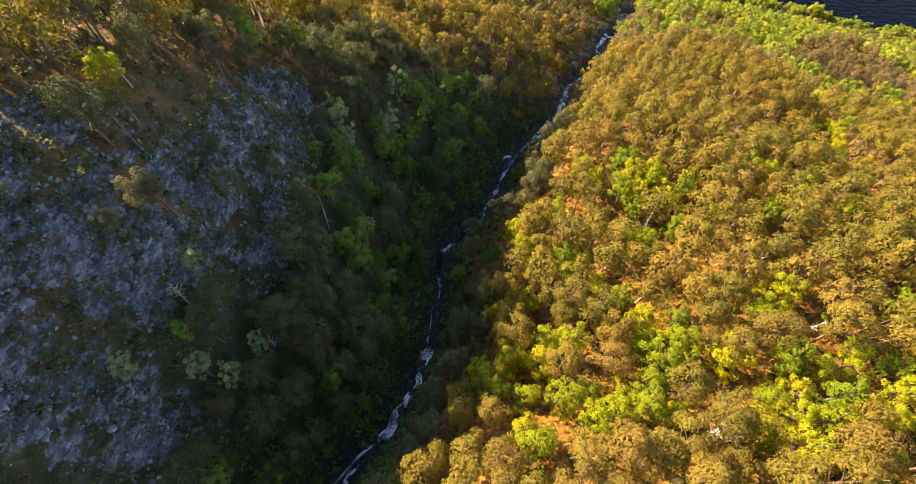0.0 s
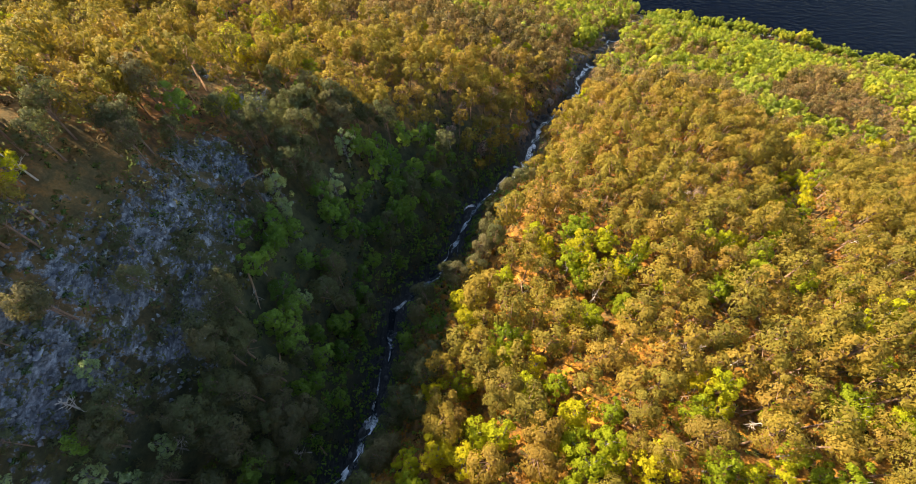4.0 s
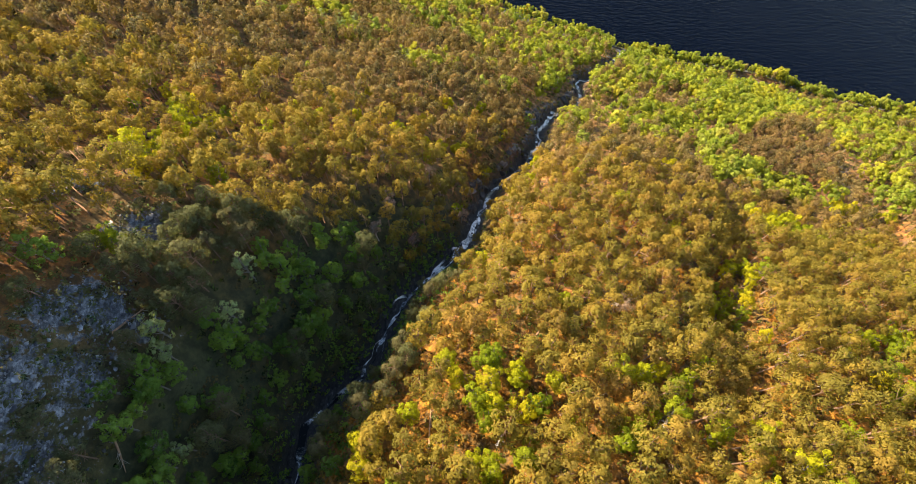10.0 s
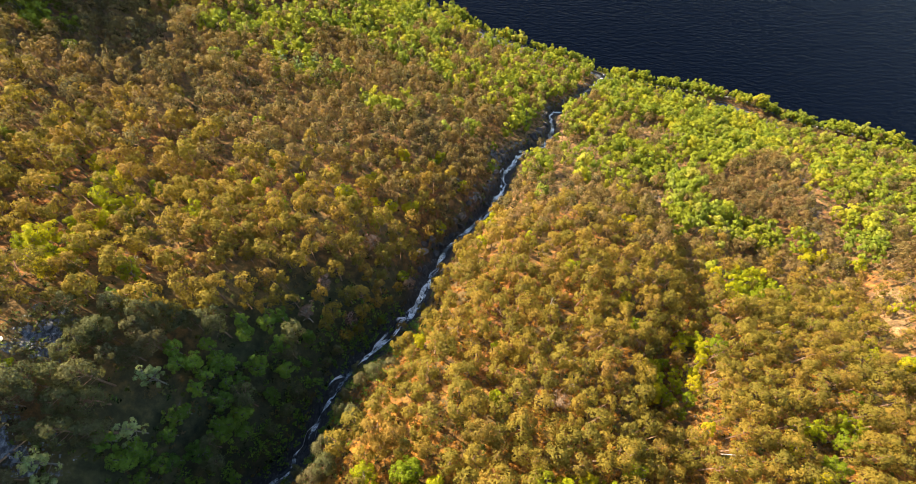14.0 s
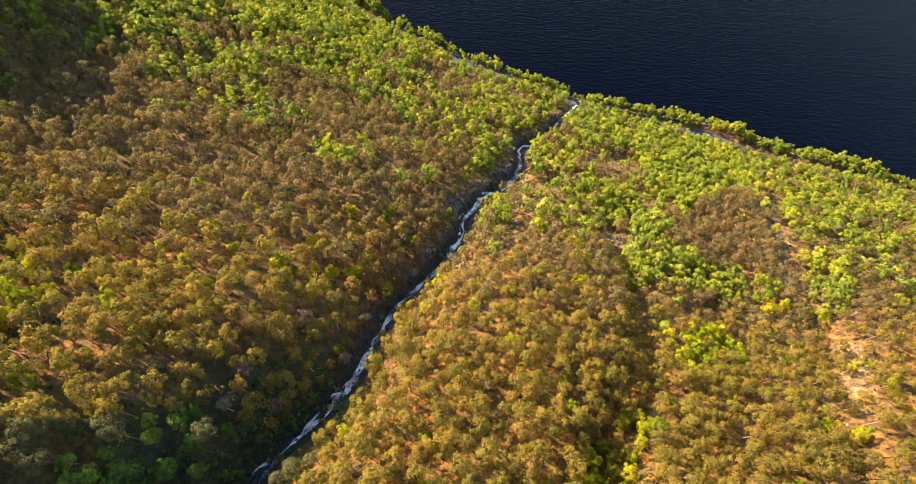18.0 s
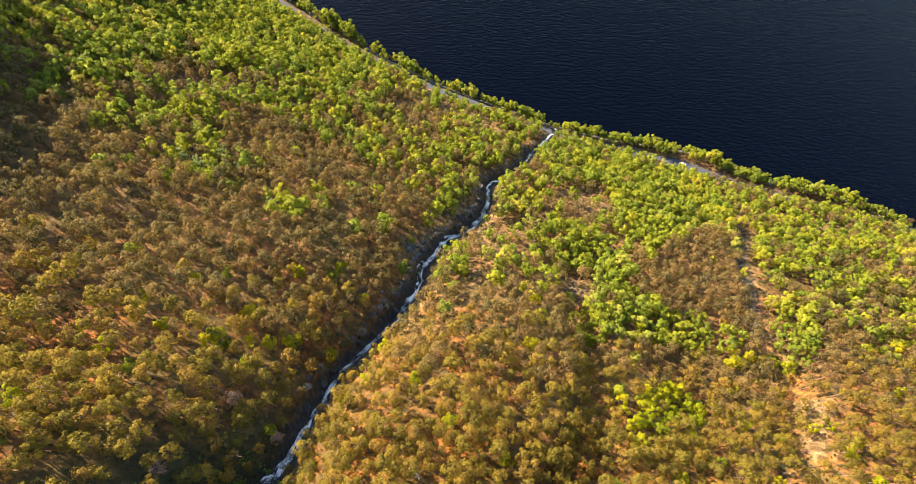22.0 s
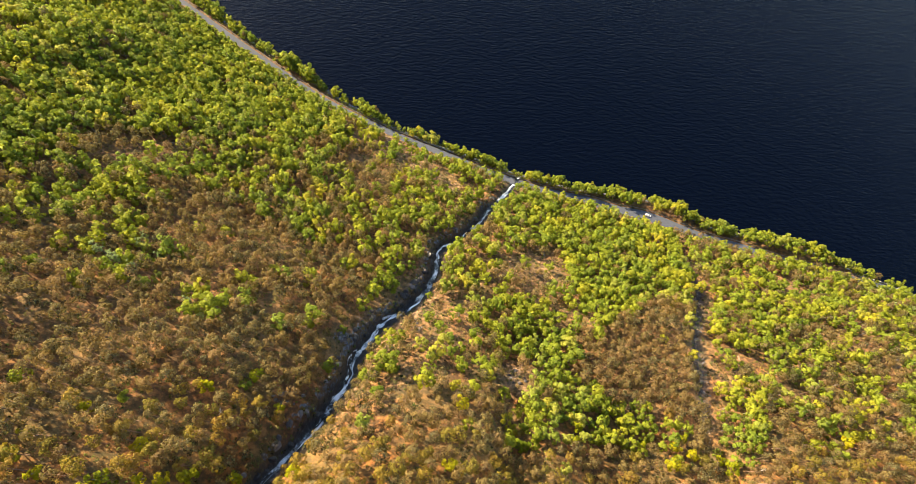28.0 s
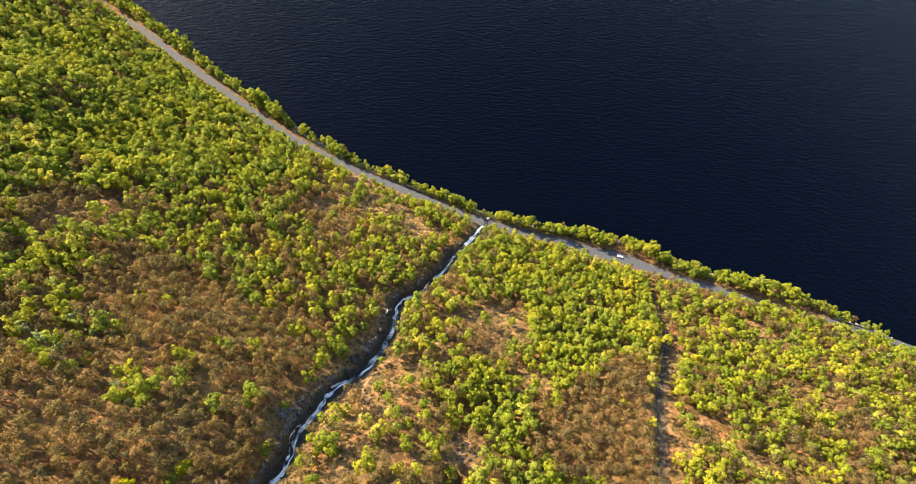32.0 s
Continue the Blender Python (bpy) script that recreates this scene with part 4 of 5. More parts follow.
def dead_tree(seed, label, h=8.0):
    r = np.random.RandomState(seed)
    top = new("dead_tree")
    v, f = tube([(0, 0, -0.5), (0.1, 0, h * 0.5), (0.25, 0.15, h)], [0.17, 0.12, 0.03], 6)
    link_mesh("trunk", v, f, [M_DEADWOOD], top, smooth_faces=True)
    tw = []
    for k in range(16):
        z = h * r.uniform(0.4, 0.97)
        a, ln_ = r.uniform(0, 6.28), r.uniform(0.9, 2.4) * (1.25 - z / h)
        d = np.array([math.cos(a), math.sin(a), r.uniform(0.1, 0.7)])
        o = np.array([0.15 * z / h, 0.1 * z / h, z])
        tw.append(tube([o, o + d * ln_ * 0.5, o + d * ln_ + (0, 0, 0.2)], [0.06, 0.045, 0.015], 4))
        for q in range(2):
            e = d + r.normal(size=3) * 0.6
            tw.append(tube([o + d * ln_ * 0.5, o + d * ln_ * 0.5 + e * ln_ * 0.45], [0.035, 0.012], 3))
    v, f = joined(tw)
    link_mesh("branches", v, f, [M_DEADWOOD], top, "bleached bare branches")
    return tagged(top, label, "dead tree", "dead trees on the slope")


def fallen_log(seed, label, n=7.0):
    r = np.random.RandomState(seed)
    top = new("fallen_log")
    v, f = tube([(0, 0, 0), (n * 0.5, 0.15, 0.1), (n, 0.1, 0.25)], [0.21, 0.17, 0.06], 7)
    link_mesh("trunk", v, f, [M_LOG], top, smooth_faces=True)
    tw = []
    for k in range(9):
        o = np.array([n * r.uniform(0.45, 0.98), 0.1, 0.2])
        d = np.array([r.uniform(0.2, 0.9), r.uniform(-1, 1), r.uniform(0.1, 1)])
        tw.append(tube([o, o + d * r.uniform(0.6, 1.5)], [0.05, 0.015], 4))
    v, f = joined(tw)
    link_mesh("branch_stubs", v, f, [M_DEADWOOD], top)
    return tagged(top, label, "log", "fallen trunks")


SNAGS = [(51, 43), (52, 40), (72, 46), (35, 9), (37, 8), (60, 28), (46, 61), (40, 54), (-36, 23), (-28, 21), (-15, 22), (55, 40), (68, 35), (62, 39), (75, 92), (72, 58), (69, 88), (125, 91), (119, 72), (112, 79), (77, 101), (146, 220), (73, 117), (8, 107), (-60, 44), (-47, 52), (93, 66), (-28, 112), (150, 120), (104, 140), (30, 178), (240, 170)]
snags = [dead_tree(500 + k, "bleached dead pine with bare branches", 6.5 + k * 0.7) for k in range(4)]
for k, (x, y) in enumerate(SNAGS):
    m = at_foot(x, y, ra.uniform(0, 6.28), ra.uniform(0.8, 1.15), ra.uniform(-0.2, 0.2))
    if k < 4:
        snags[k].matrix_basis = m
    else:
        copy_thing(snags[k % 4], Matrix()).matrix_basis = m

LOGS = [(21, 19), (42, 27), (54, 26), (47, 56), (75, 46), (69, 44), (35, 44), (60, 34), (72, 30), (58, 62), (88, 70), (26, 52), (40, 14), (50, 40), (66, 56), (80, 38), (-20, 36), (-26, 50), (-13, 22), (-30, 66), (61, 112), (96, 90),
        (112, 70), (125, 104), (84, 112), (98, 228), (94, 222), (250, 236), (262, 224), (110, 215), (150, 216), (168, 282)]
logs = [fallen_log(600 + k, "fallen reddish pine trunk with broken branches", 6.0 + k) for k in range(4)]
for k, (x, y) in enumerate(LOGS):
    turn = ra.uniform(0, 6.28)
    c, s = math.cos(turn), math.sin(turn)
    zz = land(np.array([x, x + 6 * c]), np.array([y, y + 6 * s]))
    m = Matrix.Translation((x, y, float(zz[0]) + 0.25)) @ Matrix.Rotation(turn, 4, "Z") @ Matrix.Rotation(-math.atan2(float(zz[1] - zz[0]), 6), 4, "Y")
    if k < 4:
        logs[k].matrix_basis = m
    else:
        copy_thing(logs[k % 4], Matrix()).matrix_basis = m


# ---- rocks ----
def rock_form(seed, flat=0.6, rough=0.28):
    """A rough angular block about the origin, one metre across."""
    bm = bmesh.new()
    bmesh.ops.create_icosphere(bm, subdivisions=2, radius=0.5)
    r = np.random.RandomState(seed)
    planes = [(Vector(r.normal(size=3)).normalized(), r.uniform(0.28, 0.42)) for _ in range(9)]
    for v in bm.verts:
        for n, d in planes:
            k = v.co.dot(n)
            if k > d:
                v.co -= n * (k - d)
        v.co += Vector(r.normal(size=3)) * 0.02
        v.co.z *= flat
    me = bpy.data.meshes.new("rock")
    bm.to_mesh(me)
    bm.free()
    return me


def scatter_rocks(name, places, mat, label, group, seed, flat=0.6):
    forms = [rock_form(seed + k, flat) for k in range(6)]
    for me in forms:
        me.materials.append(mat)
    r = np.random.RandomState(seed)
    zz = land(places[:, 0], places[:, 1])
    for k, (x, y, s) in enumerate(places):
        ob = new(name, forms[k % 6])
        ob.matrix_basis = Matrix.Translation((x, y, zz[k] + 0.06 * s)) @ Euler((r.normal() * 0.25, r.normal() * 0.25 + 0.1, r.uniform(0, 6.28))).to_matrix().to_4x4() @ Matrix.Diagonal((s * r.uniform(0.8, 1.5), s * r.uniform(0.7, 1.1), s * r.uniform(0.7, 1.2), 1))
        tagged(ob, label, "rock", group)


def rubble(name, px, py, sizes, mat, label, seed, lift=0.1):
    """Many small blocks in one mesh."""
    r = np.random.RandomState(seed)
    base = np.array([(-1, -1, -1), (1, -1, -1), (1, 1, -1), (-1, 1, -1), (-1, -1, 1), (1, -1, 1), (1, 1, 1), (-1, 1, 1)], float) * 0.5
    fc = np.array([(0, 3, 2, 1), (4, 5, 6, 7), (0, 1, 5, 4), (1, 2, 6, 5), (2, 3, 7, 6), (3, 0, 4, 7)])
    n = len(px)
    v = base[None] * (1 + 0.35 * r.normal(size=(n, 8, 3))) * np.array([1.2, 0.9, 0.6])
    v[:, 4:] *= 0.75
    a, b_ = r.uniform(0, 6.28, n), r.normal(size=n) * 0.35
    x = v[..., 0] * np.cos(b_)[:, None] - v[..., 2] * np.sin(b_)[:, None]
    z = v[..., 0] * np.sin(b_)[:, None] + v[..., 2] * np.cos(b_)[:, None]
    s = np.asarray(sizes)[:, None]
    X = (x * np.cos(a)[:, None] - v[..., 1] * np.sin(a)[:, None]) * s + px[:, None]
    Y = (x * np.sin(a)[:, None] + v[..., 1] * np.cos(a)[:, None]) * s + py[:, None]
    Z = z * s + land(px, py)[:, None] + lift * s
    F = (fc[None] + (np.arange(n) * 8)[:, None, None]).reshape(-1, 4)
    return tagged(link_mesh(name, np.stack([X, Y, Z], -1).reshape(-1, 3), F, [mat]), label, "rocks", kind="stuff")


rr = np.random.RandomState(31)
# boulders in the stream
k = rr.randint(25, len(s_line) - 14, 230)
side = rr.choice([-1, 1], 230) * (s_half[k] + rr.uniform(0.1, 2.0, 230))
dirs = np.gradient(s_line, axis=0)
dirs /= np.linalg.norm(dirs, axis=1)[:, None]
bx, by = s_line[k, 0] - dirs[k, 1] * side, s_line[k, 1] + dirs[k, 0] * side
scatter_rocks("boulder", np.stack([bx, by, rr.uniform(0.5, 1.9, 230) ** 1.2], 1), M_WETROCK, "dark wet boulder at the edge of the stream", "boulders along the stream", 700)
cy_ = rr.uniform(128, 350, 120)
near_ = np.array([np.argmin(np.abs(s_line[:, 1] - v)) for v in cy_])
off_c = rr.uniform(2.2, 7.5, 120)
blocks = np.stack([s_line[near_, 0] - dirs[near_, 1] * off_c, s_line[near_, 1] + dirs[near_, 0] * off_c, rr.uniform(1.4, 3.8, 120)], 1)
scatter_rocks("cliff_block", blocks[off_c < 4.6], M_WETROCK, "large dark rock block in the ravine wall", "rock blocks of the ravine wall", 760, 0.75)
scatter_rocks("cliff_block", blocks[off_c >= 4.6], M_BANK, "large brown-grey rock block on the ravine bank", "rock blocks of the ravine wall", 770, 0.7)
k = rr.randint(10, len(s_line) - 14, 2600)
side = rr.normal(size=2600) * 2.0
rubble("stream_stones", s_line[k, 0] - dirs[k, 1] * side, s_line[k, 1] + dirs[k, 0] * side, rr.uniform(0.15, 0.55, 2600), M_WETROCK, "dark wet stones covering the stream bed", 32)
# slabs and scree on the bare rock
sx, sy = rr.uniform(-75, -22, 30000), rr.uniform(-14, 102, 30000)
ok = rr.uniform(size=30000) < np.clip(bare_at(sx, sy) * 1.3 - 0.25, 0, 1)
sx, sy = sx[ok], sy[ok]
scatter_rocks("rock_slab", np.stack([sx[:110], sy[:110], rr.uniform(0.7, 2.0, len(sx[:110]))], 1), M_ROCK, "tilted grey slate slab on the open rock face", "slabs of the rock face", 720, 0.3)
rubble("scree", sx[110:], sy[110:], rr.uniform(0.12, 0.6, len(sx[110:])), M_ROCK, "broken grey slate scattered over the rock face", 33)
pl = np.array([(bx_ + rr.normal() * r_ * 0.5, by_ + rr.normal() * r_ * 0.5, rr.uniform(0.8, 2.6)) for bx_, by_, r_ in OUTCROPS for _ in range(8)])
scatter_rocks("rock_outcrop", pl, M_BANK, "grey rock outcrop among the trees", "outcrops on the lower slope", 740, 0.6)
# pale rocks at the water's edge, and stones in the ditch
sh = spline(SHORE[3:22], 1.0)
k = rr.randint(0, len(sh), 1500)
rubble("shore_rocks", sh[k, 0] + rr.normal(size=1500) * 1.3, sh[k, 1] - 0.6 + rr.normal(size=1500) * 1.3, rr.uniform(0.3, 1.3, 1500), M_ROCK, "pale broken rocks along the water's edge", 34)
pale = sh[(sh[:, 0] > 385) | ((sh[:, 0] > 322) & (sh[:, 0] < 352))]
k = rr.randint(0, len(pale), 110)
scatter_rocks("shore_boulder", np.stack([pale[k, 0] + rr.normal(size=110) * 0.9, pale[k, 1] + rr.normal(size=110) * 0.9 + 0.4, rr.uniform(0.8, 2.4, 110)], 1), M_PALEROCK, "pale granite boulder at the water's edge", "boulders on the shore", 780, 0.6)
dl = spline(DITCH, 1.0)
k = rr.randint(0, len(dl), 900)
rubble("ditch_stones", dl[k, 0] + rr.normal(size=900) * 1.5, dl[k, 1] + rr.normal(size=900) * 1.5, rr.uniform(0.2, 0.9, 900), M_GRAVEL, "pinkish stones in the eroded gully", 35)


# ---- undergrowth ----
def undergrowth(name, px, py, size, mat, label, seed):
    r = np.random.RandomState(seed)
    n = len(px)
    c = np.stack([px, py, land(px, py) + size * 0.35], 1)
    v, soft = leaf_cloud(r, c, size, 14, 0.36, 0.6, 0.5)
    ob = link_mesh(name, v, np.arange(len(v)).reshape(-1, 3), [mat], tint=np.repeat(r.uniform(size=n), 42), soft=soft)
    return tagged(ob, label, "shrubs", kind="stuff")


ux, uy = rr.uniform(-120, 330, 60000), rr.uniform(-20, 430, 60000)
us, ud, ur = -offset(ux, uy, SHORE), np.abs(offset(ux, uy, STREAM)), np.abs(offset(ux, uy, ROAD))
w = 0.45 + 0.6 * (ux < -30) * (uy < 160) + 0.5 * np.exp(-((ud / 14) ** 2)) + 0.35 * (uy < 90) + 0.4 * blob(ux, uy, OPEN)
ok = (rr.uniform(size=60000) < w) & (us > 1) & (ur > 4.4) & (ud > 2.4) & (uy > np.where(ux > 60, (ux - 60) * 0.62 - 20, -30)) & (ux > -118 - 0.1 * np.clip(uy - 60, 0, 400)) & (rr.uniform(size=60000) > 0.3 * bare_at(ux, uy))
undergrowth("shrubs", ux[ok][:24000], uy[ok][:24000], rr.uniform(0.4, 1.3, len(ux[ok][:24000])), M_SHRUB, "low green and rusty shrubs between the trees", 36)
hx, hy = rr.uniform(-10, 175, 26000), rr.uniform(-20, 135, 26000)
hd = offset(hx, hy, STREAM)
ok = (hd < -5) & (hy > np.where(hx > 60, (hx - 60) * 0.62 - 20, -30)) & (rr.uniform(size=26000) < np.clip(0.75 + 0.5 * wave(hx, hy, 13, 97), 0, 1))
undergrowth("heather", hx[ok], hy[ok], rr.uniform(0.35, 0.95, ok.sum()), M_HEATH, "rust-orange heather and bilberry under the pines", 41)
hx, hy = rr.uniform(-80, 350, 40000), rr.uniform(135, 400, 40000)
hr, hw = offset(hx, hy, ROAD), stand(hx, hy)[1]
ok = (hr < -4.6) & (np.abs(offset(hx, hy, STREAM)) > 4) & (np.abs(offset(hx, hy, DITCH)) > 2.0) & (rr.uniform(size=40000) < np.clip((0.28 + 0.75 * (hw < 0.7)) * (0.8 + 0.5 * wave(hx, hy, 12, 98)), 0, 1))
undergrowth("dry_brush", hx[ok][:11000], hy[ok][:11000], rr.uniform(0.35, 1.0, len(hx[ok][:11000])), M_BRUSH, "dry brown heather and brush on the open slope", 42)
vx, vy = rr.uniform(-150, 470, 16000), rr.uniform(190, 470, 16000)
vd, vr = np.abs(offset(vx, vy, STREAM)), offset(vx, vy, ROAD)
ok = (rr.uniform(size=16000) < 0.25 * stand(vx, vy)[0] + 0.03) & (vr < -4.6) & (vr > -150) & (vd > 4.5) & (np.abs(offset(vx, vy, DITCH)) > 3.0) & (rr.uniform(size=16000) > 0.8 * blob(vx, vy, OPEN))
undergrowth("birch_thicket", vx[ok], vy[ok], rr.uniform(0.6, 1.6, ok.sum()), M_BIRCH_HAZE, "young birch thicket between the taller trees", 39)
k = rr.randint(20, 260, 2600)
k[k < 90] += rr.randint(0, 2, (k < 90).sum()) * 100
side = rr.choice([-1, 1], 2600) * rr.uniform(2.6, 16, 2600) * rr.uniform(0.4, 1, 2600)
qx, qy = s_line[k, 0] - dirs[k, 1] * side, s_line[k, 1] + dirs[k, 0] * side
# the scrub takes the leaf colour tinted for shade
undergrowth("ravine_scrub", qx, qy, rr.uniform(0.45, 1.3, 2600), M_BIRCH_SHADE, "green scrub on the sides of the ravine, tinted for shade", 38)
jx, jy = rr.uniform(-78, -26, 9000), rr.uniform(-14, 104, 9000)
ok = rr.uniform(size=9000) < 0.62 * np.clip(1.5 * blob(jx, jy, BARE), 0.15, 1) * np.clip(0.65 + 0.9 * wave(jx, jy, 11, 67), 0, 1)
# the junipers take the same needles darkened for shade
undergrowth("junipers", jx[ok], jy[ok], rr.uniform(0.6, 1.7, ok.sum()), M_NEEDLES_SHADE, "low dark junipers in the cracks of the rock face", 40)
e = rr.uniform(size=700)
k = (e * (len(sh) - 1)).astype(int)
off_ = rr.uniform(0.5, 6.5, 700)
sd = np.gradient(sh, axis=0)
sd /= np.linalg.norm(sd, axis=1)[:, None]
undergrowth("shore_scrub", sh[k, 0] + sd[k, 1] * off_, sh[k, 1] - sd[k, 0] * off_, rr.uniform(0.6, 1.5, 700), M_BIRCH_HAZE, "dense young birch scrub between road and lake", 37)


# ---- along the road ----
def offset_line(line, d):
    g = np.gradient(line, axis=0)
    g /= np.linalg.norm(g, axis=1)[:, None]
    return line + np.stack([-g[:, 1], g[:, 0]], 1) * np.broadcast_to(d, len(line))[:, None]


def box(bm, x, y, z, sx_, sy_, sz_, turn=0.0, bevel=0.0):
    m = Matrix.Translation((x, y, z)) @ Matrix.Rotation(turn, 4, "Z") @ Matrix.Diagonal((sx_, sy_, sz_, 1))
    g = bmesh.ops.create_cube(bm, size=1.0, matrix=m)
    if bevel:
        es = list({e_ for v in g["verts"] for e_ in v.link_edges})
        bmesh.ops.bevel(bm, geom=es, offset=bevel, segments=2, affect="EDGES")


rail_line = offset_line(spline(ROAD[1:20], 4.0), 3.75 + 1.9 * np.exp(-(((spline(ROAD[1:20], 4.0)[:, 0] - 250) / 30) ** 2)) + 0.8 * np.exp(-(((spline(ROAD[1:20], 4.0)[:, 0] - 158) / 18) ** 2)))
guard_rail = tagged(new("guard_rail"), "long steel guard rail between road and lake", "guard rail")
prof = np.array([(0.0, 0.45), (0.05, 0.52), (0.0, 0.6), (0.05, 0.68), (0.0, 0.76), (-0.02, 0.76), (-0.02, 0.45)])
RV, n = [], len(rail_line)
for o, h in prof:
    q = offset_line(rail_line, o)
    RV.append(np.column_stack([q, np.full(n, ROAD_Z + h)]))
RV = np.stack(RV, 1).reshape(-1, 3)
m = len(prof)
RF = np.array([(i * m + j, i * m + (j + 1) % m, (i + 1) * m + (j + 1) % m, (i + 1) * m + j) for i in range(n - 1) for j in range(m)])
link_mesh("rail", RV, RF, [M_STEEL], guard_rail)
bm = bmesh.new()
box(bm, 0, 0, 0.3, 0.14, 0.14, 0.9)
post_mesh = None
for i in range(n):
    a = Matrix.Translation((rail_line[i, 0], rail_line[i, 1], ROAD_Z - 0.1))
    if post_mesh is None:
        first = part("post", bm, M_STEEL, guard_rail)
        post_mesh, ob = first.data, first
    else:
        ob = new("post", post_mesh)
        ob.parent = guard_rail
    ob.matrix_basis = a

# edge of mortared stone along the lake side of the road
edge = offset_line(spline(ROAD[1:20], 4.0), 4.35 + 1.9 * np.exp(-(((spline(ROAD[1:20], 4.0)[:, 0] - 250) / 30) ** 2)) + 0.8 * np.exp(-(((spline(ROAD[1:20], 4.0)[:, 0] - 158) / 18) ** 2)))
WV, cut = [], np.array([(-0.14, -1.5), (-0.14, 0.12), (-0.1, 0.16), (0.1, 0.16), (0.14, 0.12), (0.14, -1.5)])
for o, h in cut:
    WV.append(np.column_stack([offset_line(edge, o), np.full(len(edge), ROAD_Z + h)]))
WV = np.stack(WV, 1).reshape(-1, 3)
WF = np.array([(i * 6 + j, i * 6 + j + 1, (i + 1) * 6 + j + 1, (i + 1) * 6 + j) for i in range(len(edge) - 1) for j in range(5)])
tagged(link_mesh("kerb_wall", WV, WF, [M_CONCRETE]), "low weathered wall along the lake side of the road", "wall", kind="structure")

# culvert where the stream goes under the road
culvert = tagged(new("culvert"), "concrete culvert carrying the road over the stream", "culvert")
culvert.matrix_basis = Matrix.Translation((157, 377, ROAD_Z)) @ Matrix.Rotation(math.atan2(-15, 38), 4, "Z")
bm = bmesh.new()
box(bm, 0, -4.35, 0.1, 7.5, 0.5, 1.1, 0, 0.05)
part("parapet", bm, M_CONCRETE, culvert)
bm = bmesh.new()
box(bm, -2.6, -5.2, -1.8, 0.6, 2.2, 3.4, 0.35, 0.05)
part("wing_wall", bm, M_CONCRETE, culvert)
bm = bmesh.new()
box(bm, 2.6, -5.2, -1.8, 0.6, 2.2, 3.4, -0.35, 0.05)
part("wing_wall", bm, M_CONCRETE, culvert)


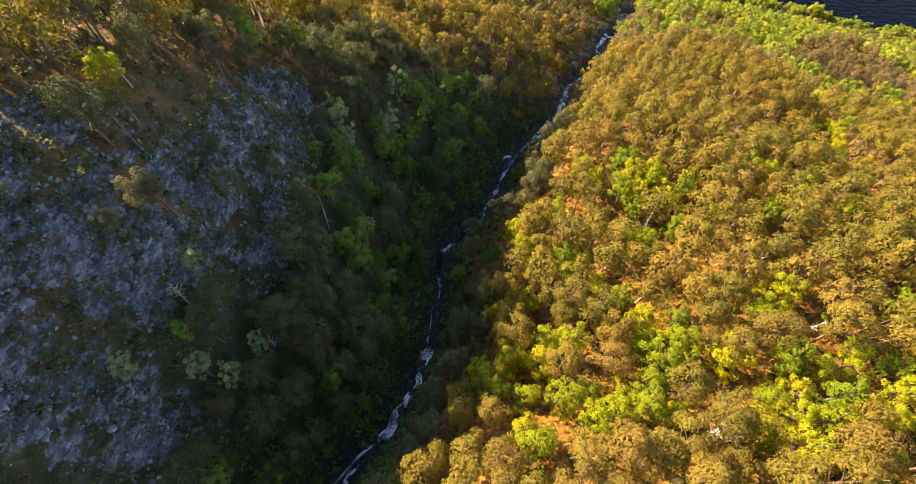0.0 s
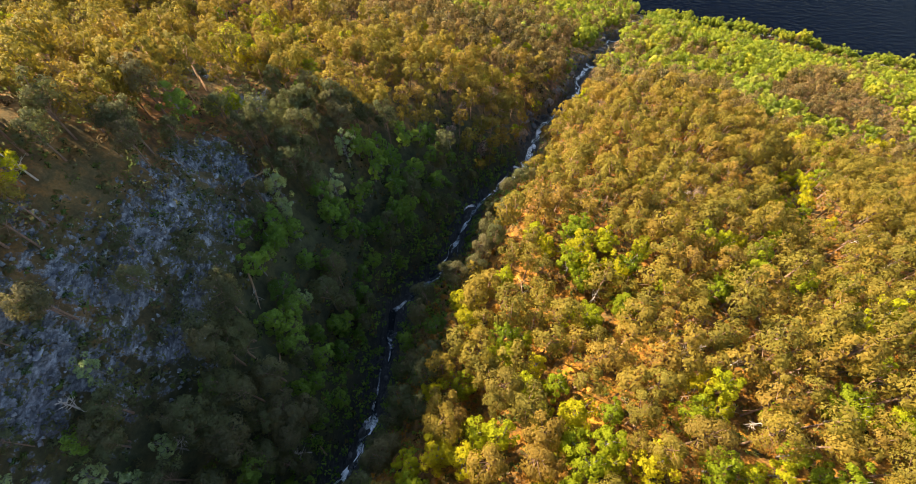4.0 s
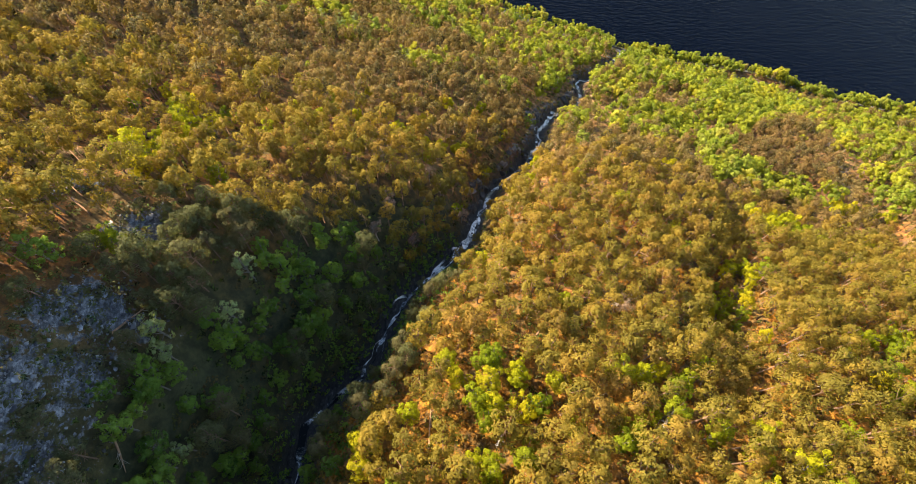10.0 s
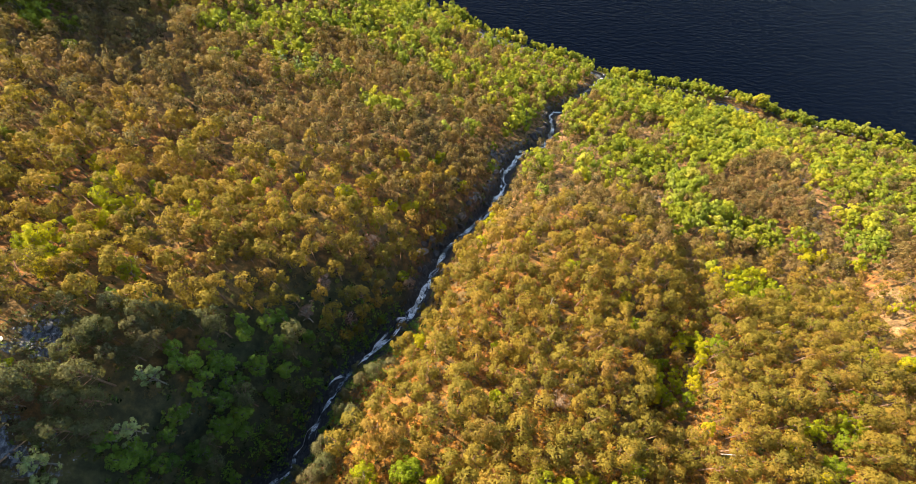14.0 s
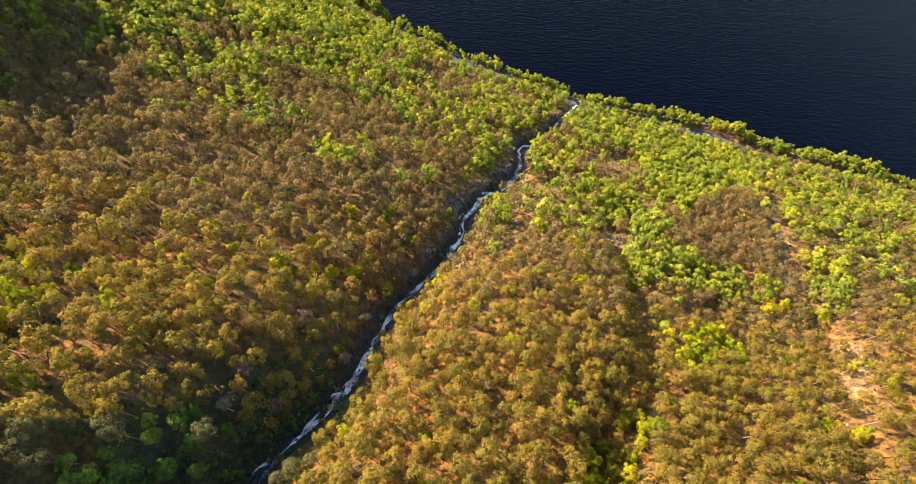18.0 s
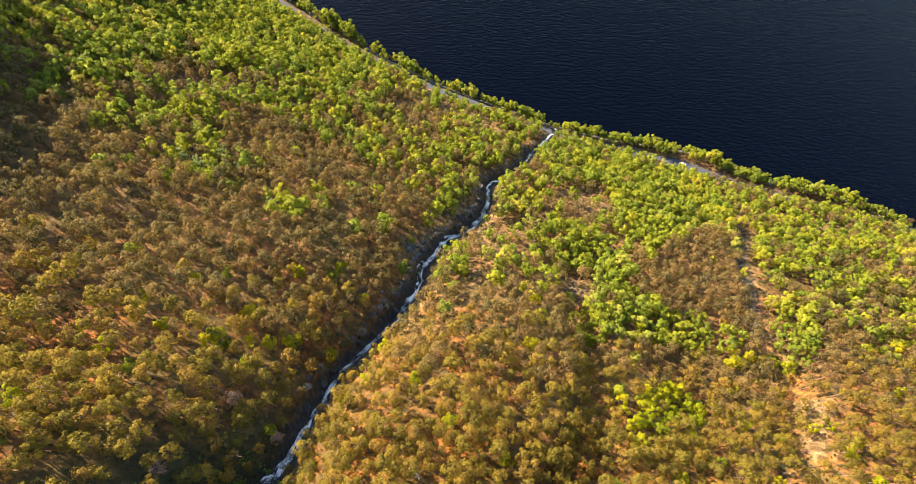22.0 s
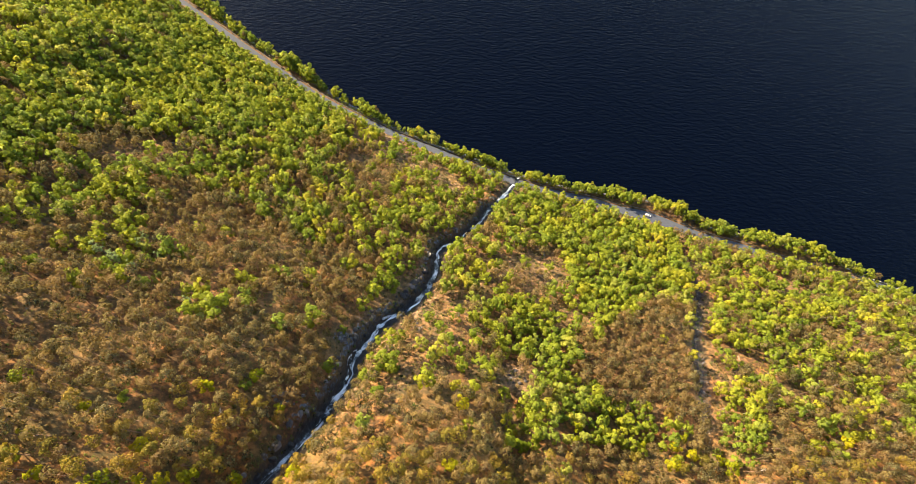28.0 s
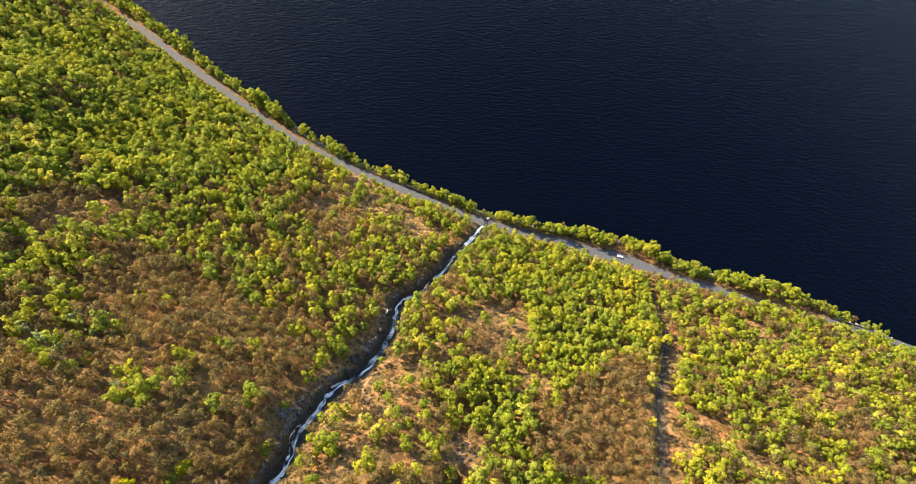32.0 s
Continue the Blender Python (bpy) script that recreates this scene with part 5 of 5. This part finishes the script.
# ---- the parked car ----
def car(x, y, turn):
    top = tagged(new("car"), "small white hatchback parked in the lay-by", "car")
    top.matrix_basis = Matrix.Translation((x, y, ROAD_Z + 0.12)) @ Matrix.Rotation(turn, 4, "Z")
    side_ = [(-2.1, 0.35), (-2.12, 0.75), (-1.95, 0.95), (-1.7, 1.38), (-1.45, 1.46), (0.1, 1.47), (0.35, 1.4), (1.05, 0.98), (1.95, 0.82), (2.12, 0.62), (2.1, 0.32), (1.7, 0.24), (-1.8, 0.24)]
    bm = bmesh.new()
    rings = []
    for yy, inset in ((-0.86, 0.0), (-0.8, 0.0), (0.8, 0.0), (0.86, 0.0)):
        ring = []
        for px_, pz in side_:
            narrow = 0.2 * max(0, pz - 0.95) / 0.5
            sgn = 1 if yy > 0 else -1
            edge_ = 0.06 if abs(yy) > 0.82 else 0.0
            ring.append(bm.verts.new((px_ * (1 - edge_ * 0.3), yy - sgn * narrow, pz - edge_ * 0.4 * (1 if pz > 0.8 else -0.5))))
        rings.append(ring)
    for a, b_ in zip(rings[:-1], rings[1:]):
        for i in range(len(side_)):
            j = (i + 1) % len(side_)
            bm.faces.new((a[i], a[j], b_[j], b_[i]))
    bm.faces.new(list(reversed(rings[0])))
    bm.faces.new(rings[-1])
    bmesh.ops.recalc_face_normals(bm, faces=bm.faces)
    part("body", bm, M_CARPAINT, top)
    for nm, pts in (("windscreen", [(0.42, -0.62, 1.385), (0.42, 0.62, 1.385), (1.02, 0.72, 1.02), (1.02, -0.72, 1.02)]), ("rear_window", [(-1.73, 0.6, 1.36), (-1.73, -0.6, 1.36), (-1.95, -0.68, 0.99), (-1.95, 0.68, 0.99)]),
                    ("side_window", [(-1.5, -0.71, 1.38), (0.25, -0.71, 1.38), (0.8, -0.86, 1.02), (-1.7, -0.86, 1.02)]), ("side_window", [(0.25, 0.71, 1.38), (-1.5, 0.71, 1.38), (-1.7, 0.86, 1.02), (0.8, 0.86, 1.02)])):
        bm = bmesh.new()
        vs = [bm.verts.new(Vector(p_)) for p_ in pts]
        f_ = bm.faces.new(vs)
        bmesh.ops.recalc_face_normals(bm, faces=[f_])
        g = bmesh.ops.extrude_face_region(bm, geom=[f_])
        mid_ = Vector((-0.4, 0, 0.8))
        for v in bm.verts:
            v.co += (v.co - mid_).normalized() * (0.03 if v in g["geom"] else -0.01)
        part(nm, bm, M_GLASS, top)
    for wx in (-1.32, 1.3):
        for wy in (-0.78, 0.78):
            bm = bmesh.new()
            bmesh.ops.create_cone(bm, cap_ends=True, segments=18, radius1=0.31, radius2=0.31, depth=0.2, matrix=Matrix.Translation((wx, wy, 0.31)) @ Matrix.Rotation(math.pi / 2, 4, "X"))
            w_ = part("wheel", bm, M_RUBBER, top)
            bm = bmesh.new()
            bmesh.ops.create_cone(bm, cap_ends=True, segments=14, radius1=0.19, radius2=0.17, depth=0.23, matrix=Matrix.Translation((wx, wy, 0.31)) @ Matrix.Rotation(math.pi / 2, 4, "X"))
            part("rim", bm, M_STEEL, w_)
    for sy_ in (-0.68, 0.68):
        bm = bmesh.new()
        box(bm, -2.09, sy_, 0.82, 0.08, 0.22, 0.2, 0, 0.02)
        part("tail_lamp", bm, M_LAMP, top)
        bm = bmesh.new()
        box(bm, 2.03, sy_, 0.7, 0.12, 0.28, 0.12, 0, 0.02)
        part("headlamp", bm, M_GLASS, top)
    return top


car(257.5, 355.0, math.atan2(-6, 22))
